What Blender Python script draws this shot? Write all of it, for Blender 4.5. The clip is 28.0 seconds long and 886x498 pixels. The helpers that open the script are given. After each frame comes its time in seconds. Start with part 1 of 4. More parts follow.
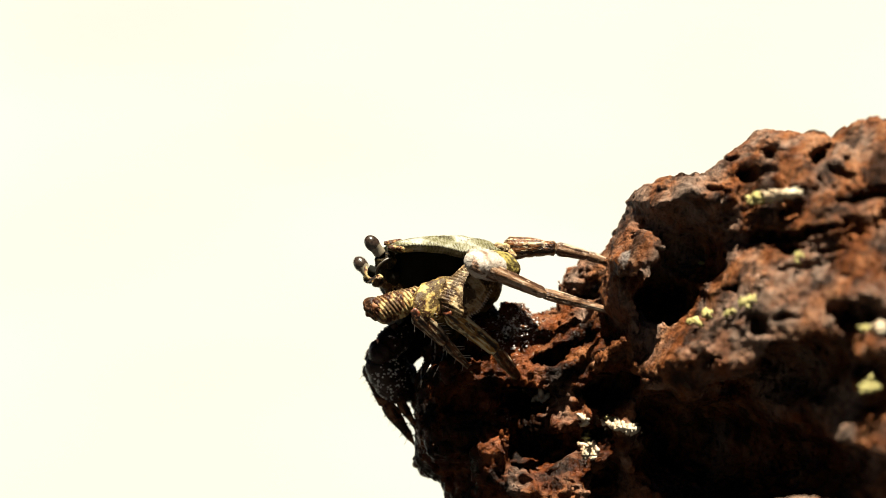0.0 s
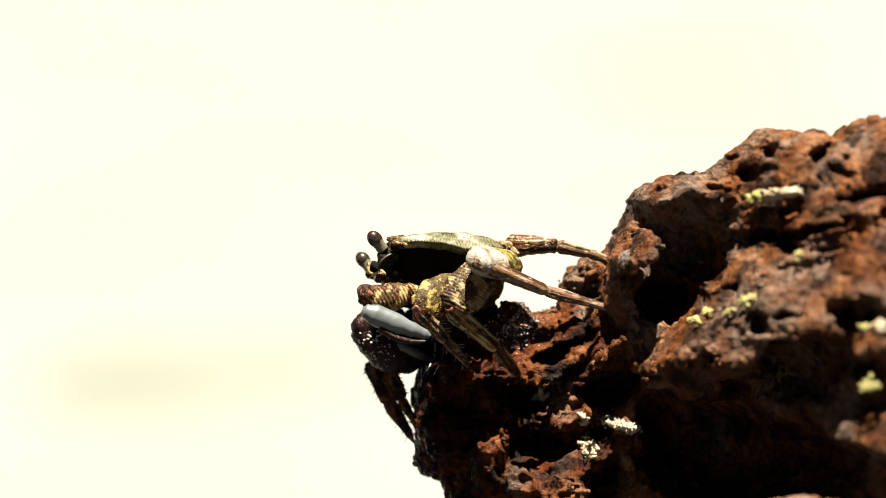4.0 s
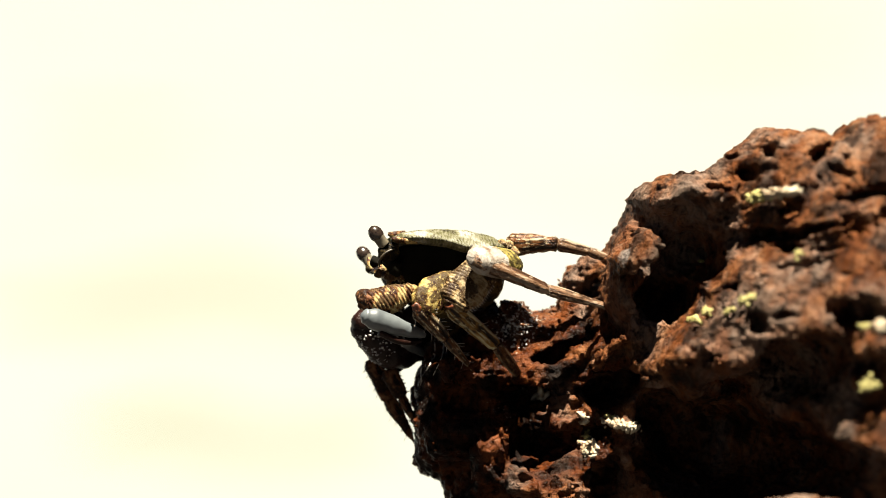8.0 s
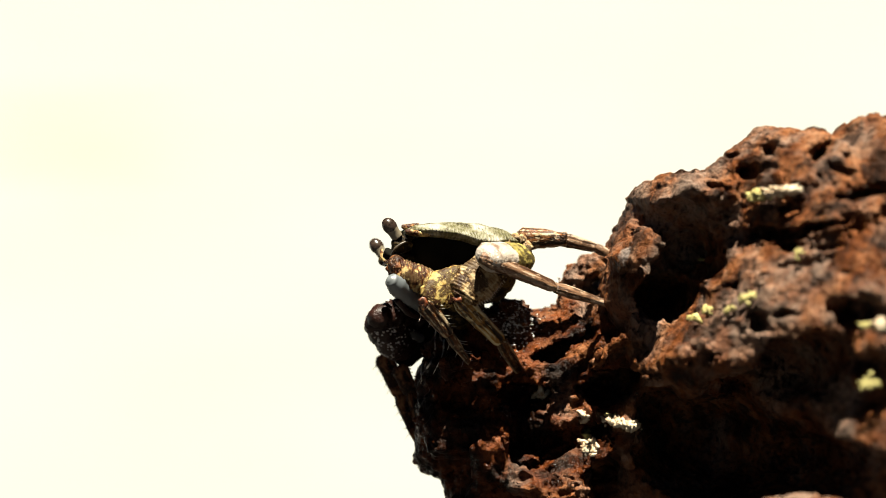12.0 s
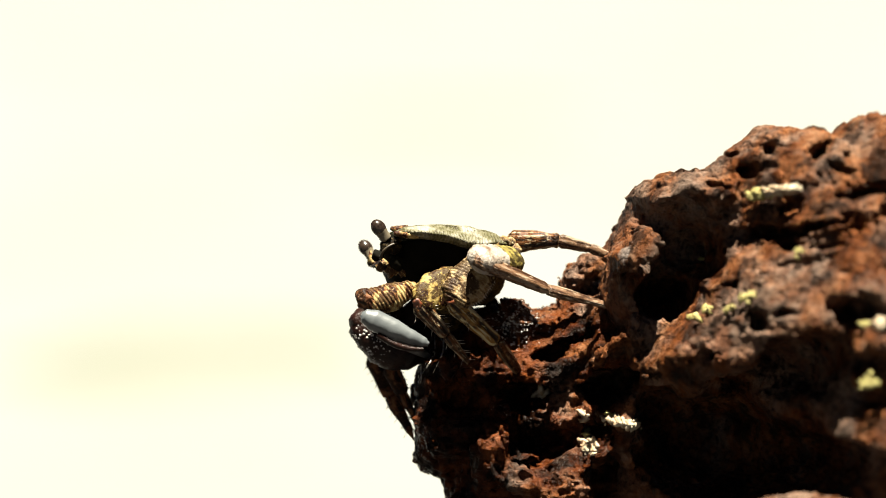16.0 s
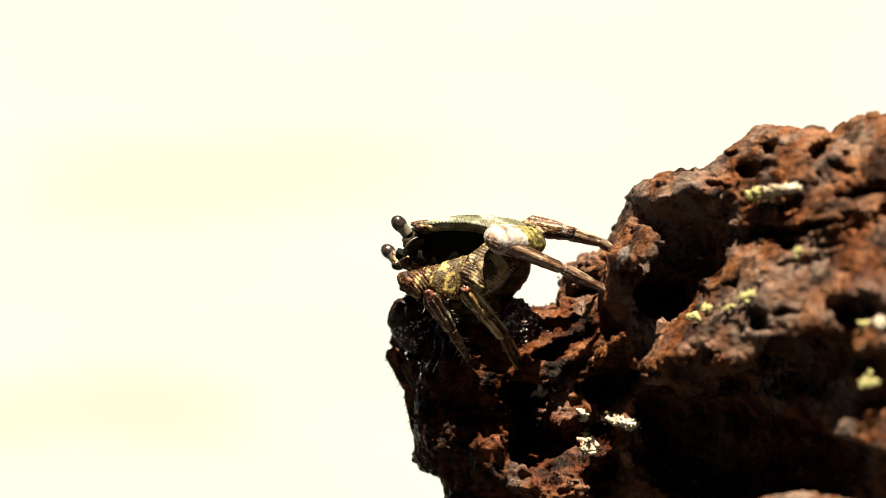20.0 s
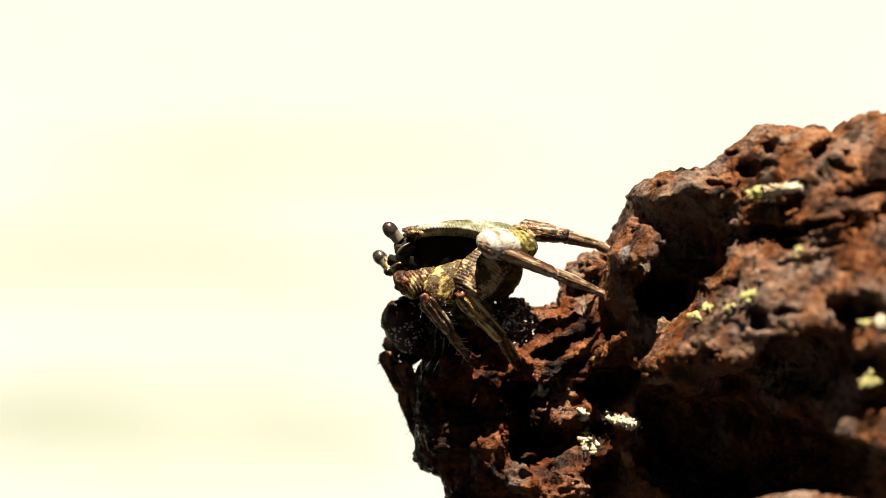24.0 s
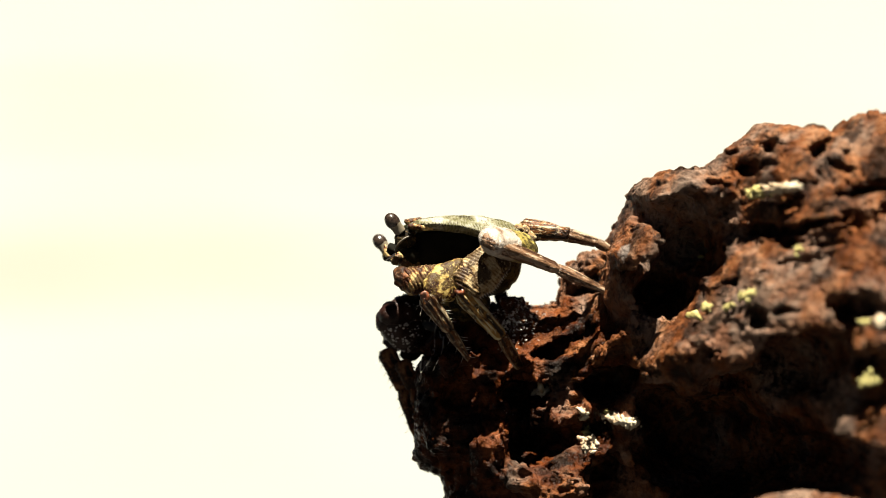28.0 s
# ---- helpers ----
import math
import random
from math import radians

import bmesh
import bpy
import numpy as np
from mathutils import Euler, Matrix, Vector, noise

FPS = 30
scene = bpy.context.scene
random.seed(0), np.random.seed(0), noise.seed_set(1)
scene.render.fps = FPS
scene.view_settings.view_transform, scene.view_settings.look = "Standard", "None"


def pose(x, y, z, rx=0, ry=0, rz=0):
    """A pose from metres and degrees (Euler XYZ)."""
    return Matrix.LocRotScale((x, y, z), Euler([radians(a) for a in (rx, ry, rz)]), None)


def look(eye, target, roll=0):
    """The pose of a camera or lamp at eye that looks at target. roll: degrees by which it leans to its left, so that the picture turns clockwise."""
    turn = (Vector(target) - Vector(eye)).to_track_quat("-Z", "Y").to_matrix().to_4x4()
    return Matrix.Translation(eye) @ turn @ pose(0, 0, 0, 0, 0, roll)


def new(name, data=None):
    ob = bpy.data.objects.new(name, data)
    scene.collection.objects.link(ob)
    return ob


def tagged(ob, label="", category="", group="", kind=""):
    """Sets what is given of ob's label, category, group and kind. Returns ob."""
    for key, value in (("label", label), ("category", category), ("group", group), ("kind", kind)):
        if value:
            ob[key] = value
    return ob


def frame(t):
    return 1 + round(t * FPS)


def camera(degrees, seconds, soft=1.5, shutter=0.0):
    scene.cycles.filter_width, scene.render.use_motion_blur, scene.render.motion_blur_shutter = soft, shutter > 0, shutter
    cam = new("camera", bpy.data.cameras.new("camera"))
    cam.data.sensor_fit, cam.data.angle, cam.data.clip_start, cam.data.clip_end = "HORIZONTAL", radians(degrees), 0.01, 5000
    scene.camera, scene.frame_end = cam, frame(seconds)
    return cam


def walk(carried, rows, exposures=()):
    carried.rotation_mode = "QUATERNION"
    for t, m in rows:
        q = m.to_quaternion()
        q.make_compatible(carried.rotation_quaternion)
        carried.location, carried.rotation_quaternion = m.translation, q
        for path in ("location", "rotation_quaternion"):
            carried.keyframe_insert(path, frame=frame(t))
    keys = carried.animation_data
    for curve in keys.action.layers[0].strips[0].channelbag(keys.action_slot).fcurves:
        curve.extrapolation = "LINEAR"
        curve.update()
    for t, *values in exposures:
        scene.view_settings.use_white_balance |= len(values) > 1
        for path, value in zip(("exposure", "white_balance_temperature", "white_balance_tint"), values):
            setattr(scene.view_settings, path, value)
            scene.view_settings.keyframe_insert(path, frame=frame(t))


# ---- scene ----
# Lengths in the plan below are in fifths of a millimetre, placed to fit the camera's view:
# a to the right, b downwards, d away from the lens, all about the view's centre.
U = 0.0002
DIST = 2.0
VIEW = pose(0, 0, 0, -3.5, 0, 0)


def P(a, b, d=0.0):
    """A point of the plan, in metres, before the view's tilt."""
    s = U * (1 + d * U / DIST)
    return Vector(((a - 784) * s, d * U, (441 - b) * s))


# ---- camera: a long lens on a stand that sinks by a hair ----
cam = camera(8.966, 28.0, soft=0.5)
cam.data.dof.use_dof = True
cam.data.dof.focus_distance = 1.978
cam.data.dof.aperture_fstop = 5.2
EYE = VIEW @ Vector((0, -DIST, 0))


def aim(x, z):
    return look(EYE, VIEW @ Vector((x * U, 0, z * U)))


walk(cam, [(0.0, aim(0, 1.4)), (3.0, aim(0, 0.2)), (6.0, aim(0, -1.6)), (9.0, aim(0.4, -1.8)), (12.0, aim(0, -4.3)),
           (15.0, aim(0, -5.7)), (18.0, aim(1.2, -6.2)), (21.0, aim(1.0, -7.5)), (24.0, aim(0, -8.0)), (28.0, aim(0.8, -9.5))])

# ---- light ----
SUN_HIGH, SUN_TURN = 78.0, 172.0   # degrees; turn is measured from north (+y) towards east
world = bpy.data.worlds.new("sky")
scene.world = world
world.use_nodes = True
wn = world.node_tree.nodes
sky = wn.new("ShaderNodeTexSky")
sky.sky_type, sky.sun_disc = "NISHITA", False
sky.air_density, sky.dust_density = 0.016, 0.02
sky.sun_elevation, sky.sun_rotation = radians(SUN_HIGH), radians(SUN_TURN)
world.node_tree.links.new(sky.outputs[0], wn["Background"].inputs[0])
wn["Background"].inputs[1].default_value = 0.05
sun = new("sun", bpy.data.lights.new("sun", "SUN"))
sun.data.energy, sun.data.angle, sun.data.color = 5.0, radians(0.6), (1.0, 0.92, 0.75)
e, r = radians(SUN_HIGH), radians(SUN_TURN)
sun.matrix_world = look(Vector((math.sin(r) * math.cos(e), math.cos(r) * math.cos(e), math.sin(e))) * 20, (0, 0, 0))
scene.view_settings.exposure = 2.6

# ---- materials ----


class Nodes:
    """A small hand for wiring one material."""

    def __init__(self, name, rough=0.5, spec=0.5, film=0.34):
        self.mat = bpy.data.materials.new(name)
        self.mat.use_nodes = True
        self.tree = self.mat.node_tree
        self.bsdf = self.tree.nodes["Principled BSDF"]
        self.bsdf.inputs["Roughness"].default_value = rough
        self.bsdf.inputs["Specular IOR Level"].default_value = spec
        self.coord = self.tree.nodes.new("ShaderNodeTexCoord").outputs["Object"]
        self.film = film      # flat gain on each colour, kept low under high exposure to deepen shade

    def put(self, a, b):
        self.tree.links.new(a, b)

    def noise(self, scale, detail=4.0, rough=0.55, stretch=None):
        n = self.tree.nodes.new("ShaderNodeTexNoise")
        n.inputs["Scale"].default_value, n.inputs["Detail"].default_value, n.inputs["Roughness"].default_value = scale, detail, rough
        self.put(self.where(stretch), n.inputs["Vector"])
        return n.outputs["Fac"]

    def where(self, stretch):
        if not stretch:
            return self.coord
        m = self.tree.nodes.new("ShaderNodeMapping")
        m.inputs["Scale"].default_value = stretch
        self.put(self.coord, m.inputs["Vector"])
        return m.outputs[0]

    def cells(self, scale, stretch=None, feature="F1"):
        n = self.tree.nodes.new("ShaderNodeTexVoronoi")
        n.feature = feature
        n.inputs["Scale"].default_value = scale
        self.put(self.where(stretch), n.inputs["Vector"])
        return n.outputs["Distance"]

    def bands(self, scale, stretch=None, twist=2.0, axis="X"):
        n = self.tree.nodes.new("ShaderNodeTexWave")
        n.bands_direction = axis
        n.inputs["Scale"].default_value, n.inputs["Distortion"].default_value = scale, twist
        n.inputs["Detail"].default_value, n.inputs["Detail Scale"].default_value = 2.0, 1.5
        self.put(self.where(stretch), n.inputs["Vector"])
        return n.outputs["Fac"]

    def ramp(self, fac, *stops):
        n = self.tree.nodes.new("ShaderNodeValToRGB")
        el = n.color_ramp.elements
        while len(el) < len(stops):
            el.new(0.5)
        for k, (pos, col) in zip(el, stops):
            k.position = pos
            k.color = (*col, 1) if isinstance(col, tuple) else (col, col, col, 1)
        self.put(fac, n.inputs[0])
        return n.outputs[0]

    def mix(self, fac, a, b, blend="MIX"):
        n = self.tree.nodes.new("ShaderNodeMix")
        n.data_type, n.blend_type = "RGBA", blend
        for sock, v in ((n.inputs[0], fac), (n.inputs[6], a), (n.inputs[7], b)):
            if isinstance(v, (float, int)):
                sock.default_value = v
            elif isinstance(v, tuple):
                sock.default_value = (*v, 1)
            else:
                self.put(v, sock)
        return n.outputs[2]

    def math(self, op, a, b=0.0):
        n = self.tree.nodes.new("ShaderNodeMath")
        n.operation = op
        for sock, v in zip(n.inputs, (a, b)):
            if isinstance(v, (float, int)):
                sock.default_value = v
            else:
                self.put(v, sock)
        return n.outputs[0]

    def done(self, colour, bump=None, strength=0.5, depth=0.0005, rough=None):
        if isinstance(colour, tuple):
            self.bsdf.inputs["Base Color"].default_value = (*colour, 1)
        else:
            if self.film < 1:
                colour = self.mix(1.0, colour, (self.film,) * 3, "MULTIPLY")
            self.put(colour, self.bsdf.inputs["Base Color"])
        if rough is not None:
            self.put(rough, self.bsdf.inputs["Roughness"])
        if bump is not None:
            n = self.tree.nodes.new("ShaderNodeBump")
            n.inputs["Strength"].default_value, n.inputs["Distance"].default_value = strength, depth
            self.put(bump, n.inputs["Height"])
            self.put(n.outputs[0], self.bsdf.inputs["Normal"])
        return self.mat


def rock_material():
    n = Nodes("rust brown lava rock", 0.6, 0.06, 0.265)
    big, mid, fine = n.noise(34, 6, 0.65), n.noise(85, 6, 0.62), n.noise(430, 5, 0.68)
    # weathered pinkish brown skin over rust and black
    c = n.ramp(mid, (0.36, (0.040, 0.010, 0.003)), (0.47, (0.24, 0.072, 0.018)), (0.56, (0.43, 0.162, 0.058)), (0.68, (0.54, 0.275, 0.150)))
    grey = n.ramp(big, (0.47, 0.0), (0.60, 1.0))
    c = n.mix(n.math("MULTIPLY", grey, 0.7), c, (0.52, 0.375, 0.29))
    rust = n.ramp(n.noise(40, 5, 0.6), (0.54, 0.0), (0.62, 1.0))
    c = n.mix(n.math("MULTIPLY", rust, 0.6), c, (0.30, 0.085, 0.018))
    char = n.ramp(n.noise(64, 6, 0.7), (0.40, 1.0), (0.48, 0.0))
    c = n.mix(n.math("MULTIPLY", char, 0.85), c, (0.030, 0.016, 0.010))
    speck = n.ramp(fine, (0.36, 0.10), (0.52, 1.0))
    c = n.mix(0.75, c, speck, "MULTIPLY")
    # light painted as a pale patch on the edge beside the crab's hind feet
    near = n.tree.nodes.new("ShaderNodeVectorMath")
    near.operation = "DISTANCE"
    n.put(n.where((0.75, 0.4, 0.75)), near.inputs[0])
    near.inputs[1].default_value = (0.049, -0.0135, -0.003)
    lit_edge = n.ramp(n.math("ADD", n.math("MULTIPLY", near.outputs["Value"], 180.0), n.math("MULTIPLY", n.noise(150, 5), 0.8)), (0.9, 1.0), (1.35, 0.0))
    c = n.mix(n.math("MULTIPLY", lit_edge, 0.6), c, (0.62, 0.53, 0.48))
    # splashed and wet about the crab's block, darkened further in place of shade
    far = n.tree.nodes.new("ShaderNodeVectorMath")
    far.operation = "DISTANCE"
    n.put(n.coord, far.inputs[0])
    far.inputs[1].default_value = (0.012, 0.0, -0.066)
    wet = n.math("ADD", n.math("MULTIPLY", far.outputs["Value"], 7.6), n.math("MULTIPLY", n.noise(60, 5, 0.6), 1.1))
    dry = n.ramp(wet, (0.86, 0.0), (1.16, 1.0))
    soaked_shade = n.ramp(mid, (0.43, (0.008, 0.0025, 0.001)), (0.52, (0.095, 0.021, 0.0045)), (0.64, (0.29, 0.078, 0.020)))
    c = n.mix(n.math("MULTIPLY", n.math("SUBTRACT", 1.0, dry), 0.92), c, soaked_shade)
    pits = n.ramp(n.cells(330), (0.0, 0.0), (0.35, 1.0))
    h = n.math("ADD", n.math("MULTIPLY", fine, 0.9), n.math("ADD", n.math("MULTIPLY", pits, 0.16), n.math("ADD", n.noise(230, 4), n.math("MULTIPLY", n.noise(1300, 3), 1.2))))
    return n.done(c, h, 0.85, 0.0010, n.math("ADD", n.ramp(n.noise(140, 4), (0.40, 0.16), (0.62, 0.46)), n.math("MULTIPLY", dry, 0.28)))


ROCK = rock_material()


def simple(name, low, high, scale, rough=0.5, bump=0.4, spec=0.4, depth=0.0002, grain=6.0, film=0.34):
    n = Nodes(name, rough, spec, film)
    f = n.noise(scale, 5)
    return n.done(n.ramp(f, (0.35, low), (0.65, high)), n.noise(scale * grain, 4), bump, depth)


def streaked(name, dark, mid, light, scale=700, rough=0.35):
    """Shell with streaks that run along the limb."""
    n = Nodes(name, rough + 0.05, 0.18)
    lines = n.noise(scale, 3, 0.5, (0.10, 1, 1))
    broken = n.noise(420, 5, 0.65, (0.6, 1, 1))
    c = n.ramp(lines, (0.43, dark), (0.49, mid), (0.55, mid), (0.60, light))
    c = n.mix(n.ramp(broken, (0.53, 0.0), (0.61, 0.85)), c, dark)
    # pale flecks painted as tiny highlights
    c = n.mix(n.ramp(n.noise(1300, 2, 0.5, (0.35, 1, 1)), (0.60, 0.0), (0.66, 0.8)), c, light)
    return n.done(c, n.math("ADD", lines, n.math("MULTIPLY", n.noise(1500, 3), 0.5)), 1.0, 0.0007)


def mottled(name, dark, mid, light, scale=260, stretch=(1, 1, 1), rough=0.38):
    n = Nodes(name, rough + 0.1, 0.09)
    f = n.noise(scale, 5, 0.6, stretch)
    c = n.ramp(f, (0.43, dark), (0.47, mid), (0.55, light), (0.66, mid))
    c = n.mix(n.ramp(n.noise(scale * 0.6, 4, 0.55), (0.53, 0.0), (0.58, 0.88)), c, dark)
    # small highlights put into the colour as pale flecks
    c = n.mix(n.ramp(n.noise(1400, 2), (0.61, 0.0), (0.67, 0.6)), c, light)
    return n.done(c, n.math("ADD", f, n.noise(scale * 5, 4)), 0.8, 0.0004)


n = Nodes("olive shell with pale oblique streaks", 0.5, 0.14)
streaks = n.bands(300, (0.9, -0.75, 0.8), 7.0, "X")
patch = n.noise(150, 5)
base = n.ramp(patch, (0.36, (0.035, 0.030, 0.014)), (0.46, (0.16, 0.15, 0.066)), (0.54, (0.29, 0.275, 0.18)), (0.64, (0.54, 0.52, 0.44)))
base = n.mix(n.ramp(n.noise(700, 4, 0.6), (0.36, 0.8), (0.44, 0.0)), base, (0.05, 0.035, 0.015))
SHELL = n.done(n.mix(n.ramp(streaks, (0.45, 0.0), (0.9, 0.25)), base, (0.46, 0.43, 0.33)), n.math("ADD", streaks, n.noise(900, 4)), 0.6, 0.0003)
# olive-black shell, its colour taken near black for the shade under the carapace
UNDER = simple("dark olive underside with shade in its colour", (0.004, 0.004, 0.0025), (0.014, 0.012, 0.007), 120, 0.8, 0.4, 0.05)
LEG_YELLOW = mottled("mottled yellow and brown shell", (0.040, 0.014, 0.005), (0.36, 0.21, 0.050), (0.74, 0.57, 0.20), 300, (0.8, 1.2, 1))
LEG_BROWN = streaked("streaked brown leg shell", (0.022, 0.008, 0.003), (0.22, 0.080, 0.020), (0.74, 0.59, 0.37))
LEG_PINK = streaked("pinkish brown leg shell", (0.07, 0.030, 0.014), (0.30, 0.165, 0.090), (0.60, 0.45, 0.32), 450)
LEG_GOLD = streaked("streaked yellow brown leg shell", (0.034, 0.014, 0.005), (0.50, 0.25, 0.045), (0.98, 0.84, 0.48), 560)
LEG_TAN = mottled("tan shell with fine ridges", (0.05, 0.022, 0.007), (0.38, 0.235, 0.095), (0.74, 0.57, 0.33), 230, (1.0, 0.6, 1))
n = Nodes("pale leg shell with a yellow root", 0.42, 0.4)
spots = n.noise(260, 6, 0.65)
along = n.tree.nodes.new("ShaderNodeSeparateXYZ")
n.put(n.coord, along.inputs[0])
pale = n.ramp(spots, (0.36, (0.28, 0.18, 0.12)), (0.46, (0.56, 0.47, 0.38)), (0.64, (0.72, 0.65, 0.57)))
gold = n.ramp(n.noise(420, 4), (0.42, (0.07, 0.05, 0.012)), (0.58, (0.50, 0.40, 0.10)))
root = n.ramp(n.math("ADD", n.math("MULTIPLY", along.outputs[0], 60.0), n.math("MULTIPLY", spots, 0.5)), (0.98, 1.0), (1.0, 0.0))
LEG_PALE = n.done(n.mix(root, pale, gold), n.math("ADD", spots, n.noise(1100, 4)), 0.9, 0.0005)
LEG_RED = mottled("reddish brown leg shell", (0.012, 0.004, 0.002), (0.15, 0.042, 0.014), (0.42, 0.20, 0.085), 240, (0.5, 1.2, 1))
JOINT = simple("orange red joint skin", (0.05, 0.016, 0.008), (0.48, 0.12, 0.03), 420, 0.4)
CARPUS = mottled("brown shell with cream ridges", (0.050, 0.013, 0.005), (0.30, 0.125, 0.035), (0.80, 0.62, 0.28), 260, (1.1, 0.7, 1))
CLAW_PALE = simple("blue grey polished claw", (0.15, 0.17, 0.185), (0.25, 0.28, 0.29), 110, 0.42, 0.3)
CLAW_DARK = simple("dark plum granular claw", (0.005, 0.0025, 0.002), (0.040, 0.013, 0.008), 160, 0.4, 0.8, 0.14, 0.0005)
CLAW_GREY = simple("dim grey finger", (0.10, 0.10, 0.10), (0.18, 0.18, 0.175), 200, 0.35, 0.2)
GRAIN = simple("pale claw granules", (0.45, 0.42, 0.40), (0.7, 0.68, 0.64), 500, 0.35, 0.1, film=0.6)
EYE_DARK = simple("glossy dark brown eye", (0.022, 0.013, 0.009), (0.075, 0.05, 0.036), 900, 0.25, 0.05)
EYE_PALE = simple("tan eye stalk", (0.17, 0.14, 0.095), (0.30, 0.255, 0.18), 300, 0.3, 0.2)
BROW = simple("dull tan ridge", (0.03, 0.020, 0.010), (0.13, 0.095, 0.05), 300, 0.5, 0.3)
BELLY = mottled("dark brown folded belly shell", (0.006, 0.004, 0.002), (0.030, 0.018, 0.008), (0.20, 0.13, 0.035), 300, (0.6, 1, 1.6), 0.5)
BRISTLE = simple("pale bristle", (0.35, 0.31, 0.26), (0.60, 0.56, 0.50), 400, 0.4, 0.1, film=0.8)
SPINE = simple("dark spine", (0.02, 0.012, 0.008), (0.06, 0.04, 0.03), 400, 0.35, 0.1)
ALGAE = simple("yellow green crust", (0.22, 0.18, 0.035), (0.64, 0.57, 0.22), 420, 0.6, 0.8, 0.3, 0.0004, film=0.5)
CREAM = simple("cream barnacle crust", (0.26, 0.13, 0.04), (0.82, 0.74, 0.55), 520, 0.55, 0.8, 0.3, 0.0004, film=0.5)
GRIT = simple("silver grey grit", (0.20, 0.19, 0.185), (0.62, 0.60, 0.58), 600, 0.2, 0.5, 0.8, film=0.8)

n = Nodes("sunlit foaming water", 0.6, 0.2, 1.0)
FOAM = n.done(n.ramp(n.noise(0.9, 5, 0.55, (1, 0.25, 1)), (0.3, (0.122, 0.128, 0.114)), (0.7, (0.138, 0.144, 0.146))), n.noise(6, 4), 0.2, 0.02)
# olive water, darker than the foam to stand in for wave shadows
n = Nodes("olive water darkened for wave shade", 0.45, 0.3, 1.0)
SWELL = n.done(n.ramp(n.noise(2.2, 4), (0.3, (0.096, 0.103, 0.080)), (0.7, (0.118, 0.123, 0.108))), n.noise(9, 4), 0.3, 0.02)
BOUNCE_CUT = simple("dark sheet against bounced light", (0.012, 0.010, 0.008), (0.045, 0.035, 0.028), 3.0, 0.6, 0.8, 0.4, 0.02)

# ---- mesh tools ----


def mesh_of(name, verts, faces, material, smooth=True):
    me = bpy.data.meshes.new(name)
    me.from_pydata([tuple(v) for v in verts], [], faces)
    me.materials.append(material)
    if smooth:
        me.polygons.foreach_set("use_smooth", [True] * len(me.polygons))
    me.update()
    return me


def put(name, me, parent=None, m=None, label=""):
    ob = new(name, me)
    if parent:
        ob.parent = parent
    if m is not None:
        ob.matrix_basis = m
    return tagged(ob, label)


def part(name, bm, material, parent, label="", m=None):
    me = bpy.data.meshes.new(name)
    bm.to_mesh(me)
    bm.free()
    me.materials.append(material)
    me.polygons.foreach_set("use_smooth", [True] * len(me.polygons))
    return put(name, me, parent, m, label)


def lattice(shape, cell, seed):
    """Smooth random numbers on a grid: a coarse lattice drawn out by cosine steps, about -1 to 1."""
    rnd = np.random.RandomState(seed)
    coarse = rnd.uniform(-1, 1, [int(s / cell) + 3 for s in shape]).astype(np.float32)
    for axis, s in enumerate(shape):
        x = np.arange(s) / cell + rnd.uniform(0, 0.99)
        i = np.floor(x).astype(int)
        f = (x - i).astype(np.float32)
        f = f * f * (3 - 2 * f)
        sh = [1, 1, 1]
        sh[axis] = s
        f = f.reshape(sh)
        coarse = np.take(coarse, i, axis) * (1 - f) + np.take(coarse, np.minimum(i + 1, coarse.shape[axis] - 1), axis) * f
    return coarse


def skin(f, origin, step):
    """The surface where the field f passes zero (it is negative inside), as points and four-sided faces."""
    inside = f < 0
    corners = [(i, j, k) for i in (0, 1) for j in (0, 1) for k in (0, 1)]
    sh = [s - 1 for s in f.shape]
    cut = lambda arr, c: arr[c[0]:c[0] + sh[0], c[1]:c[1] + sh[1], c[2]:c[2] + sh[2]]
    total = sum(cut(inside, c).astype(np.int8) for c in corners)
    cells = np.argwhere((total > 0) & (total < 8))
    number = np.full(sh, -1, np.int64)
    number[tuple(cells.T)] = np.arange(len(cells))
    acc, cnt = np.zeros((len(cells), 3)), np.zeros(len(cells))
    for c1 in corners:
        for axis in range(3):
            if c1[axis]:
                continue
            c2 = tuple(v + (k == axis) for k, v in enumerate(c1))
            v1, v2 = f[tuple((cells + c1).T)], f[tuple((cells + c2).T)]
            hit = (v1 < 0) != (v2 < 0)
            w = np.where(hit, v1 / np.where(hit, v1 - v2, 1), 0)
            p = np.array(c1, float)[None, :].repeat(len(cells), 0)
            p[:, axis] += w
            acc += p * hit[:, None]
            cnt += hit
    verts = (cells + acc / cnt[:, None]) * step + np.array(origin)
    faces = []
    for axis in range(3):
        o1, o2 = [k for k in range(3) if k != axis]
        a = np.moveaxis(inside, axis, 0)
        change = np.moveaxis(a[:-1] != a[1:], 0, axis)
        e = np.argwhere(change)
        e = e[(e[:, o1] > 0) & (e[:, o2] > 0) & (e[:, o1] < sh[o1]) & (e[:, o2] < sh[o2])]
        ring = []
        for da, db in ((1, 1), (0, 1), (0, 0), (1, 0)):
            q = e.copy()
            q[:, o1] -= da
            q[:, o2] -= db
            ring.append(number[tuple(q.T)])
        quad = np.stack(ring, 1)
        flip = inside[tuple(e.T)] ^ (axis == 1)
        quad[~flip] = quad[~flip][:, ::-1]
        faces.append(quad)
    return verts, np.concatenate(faces)


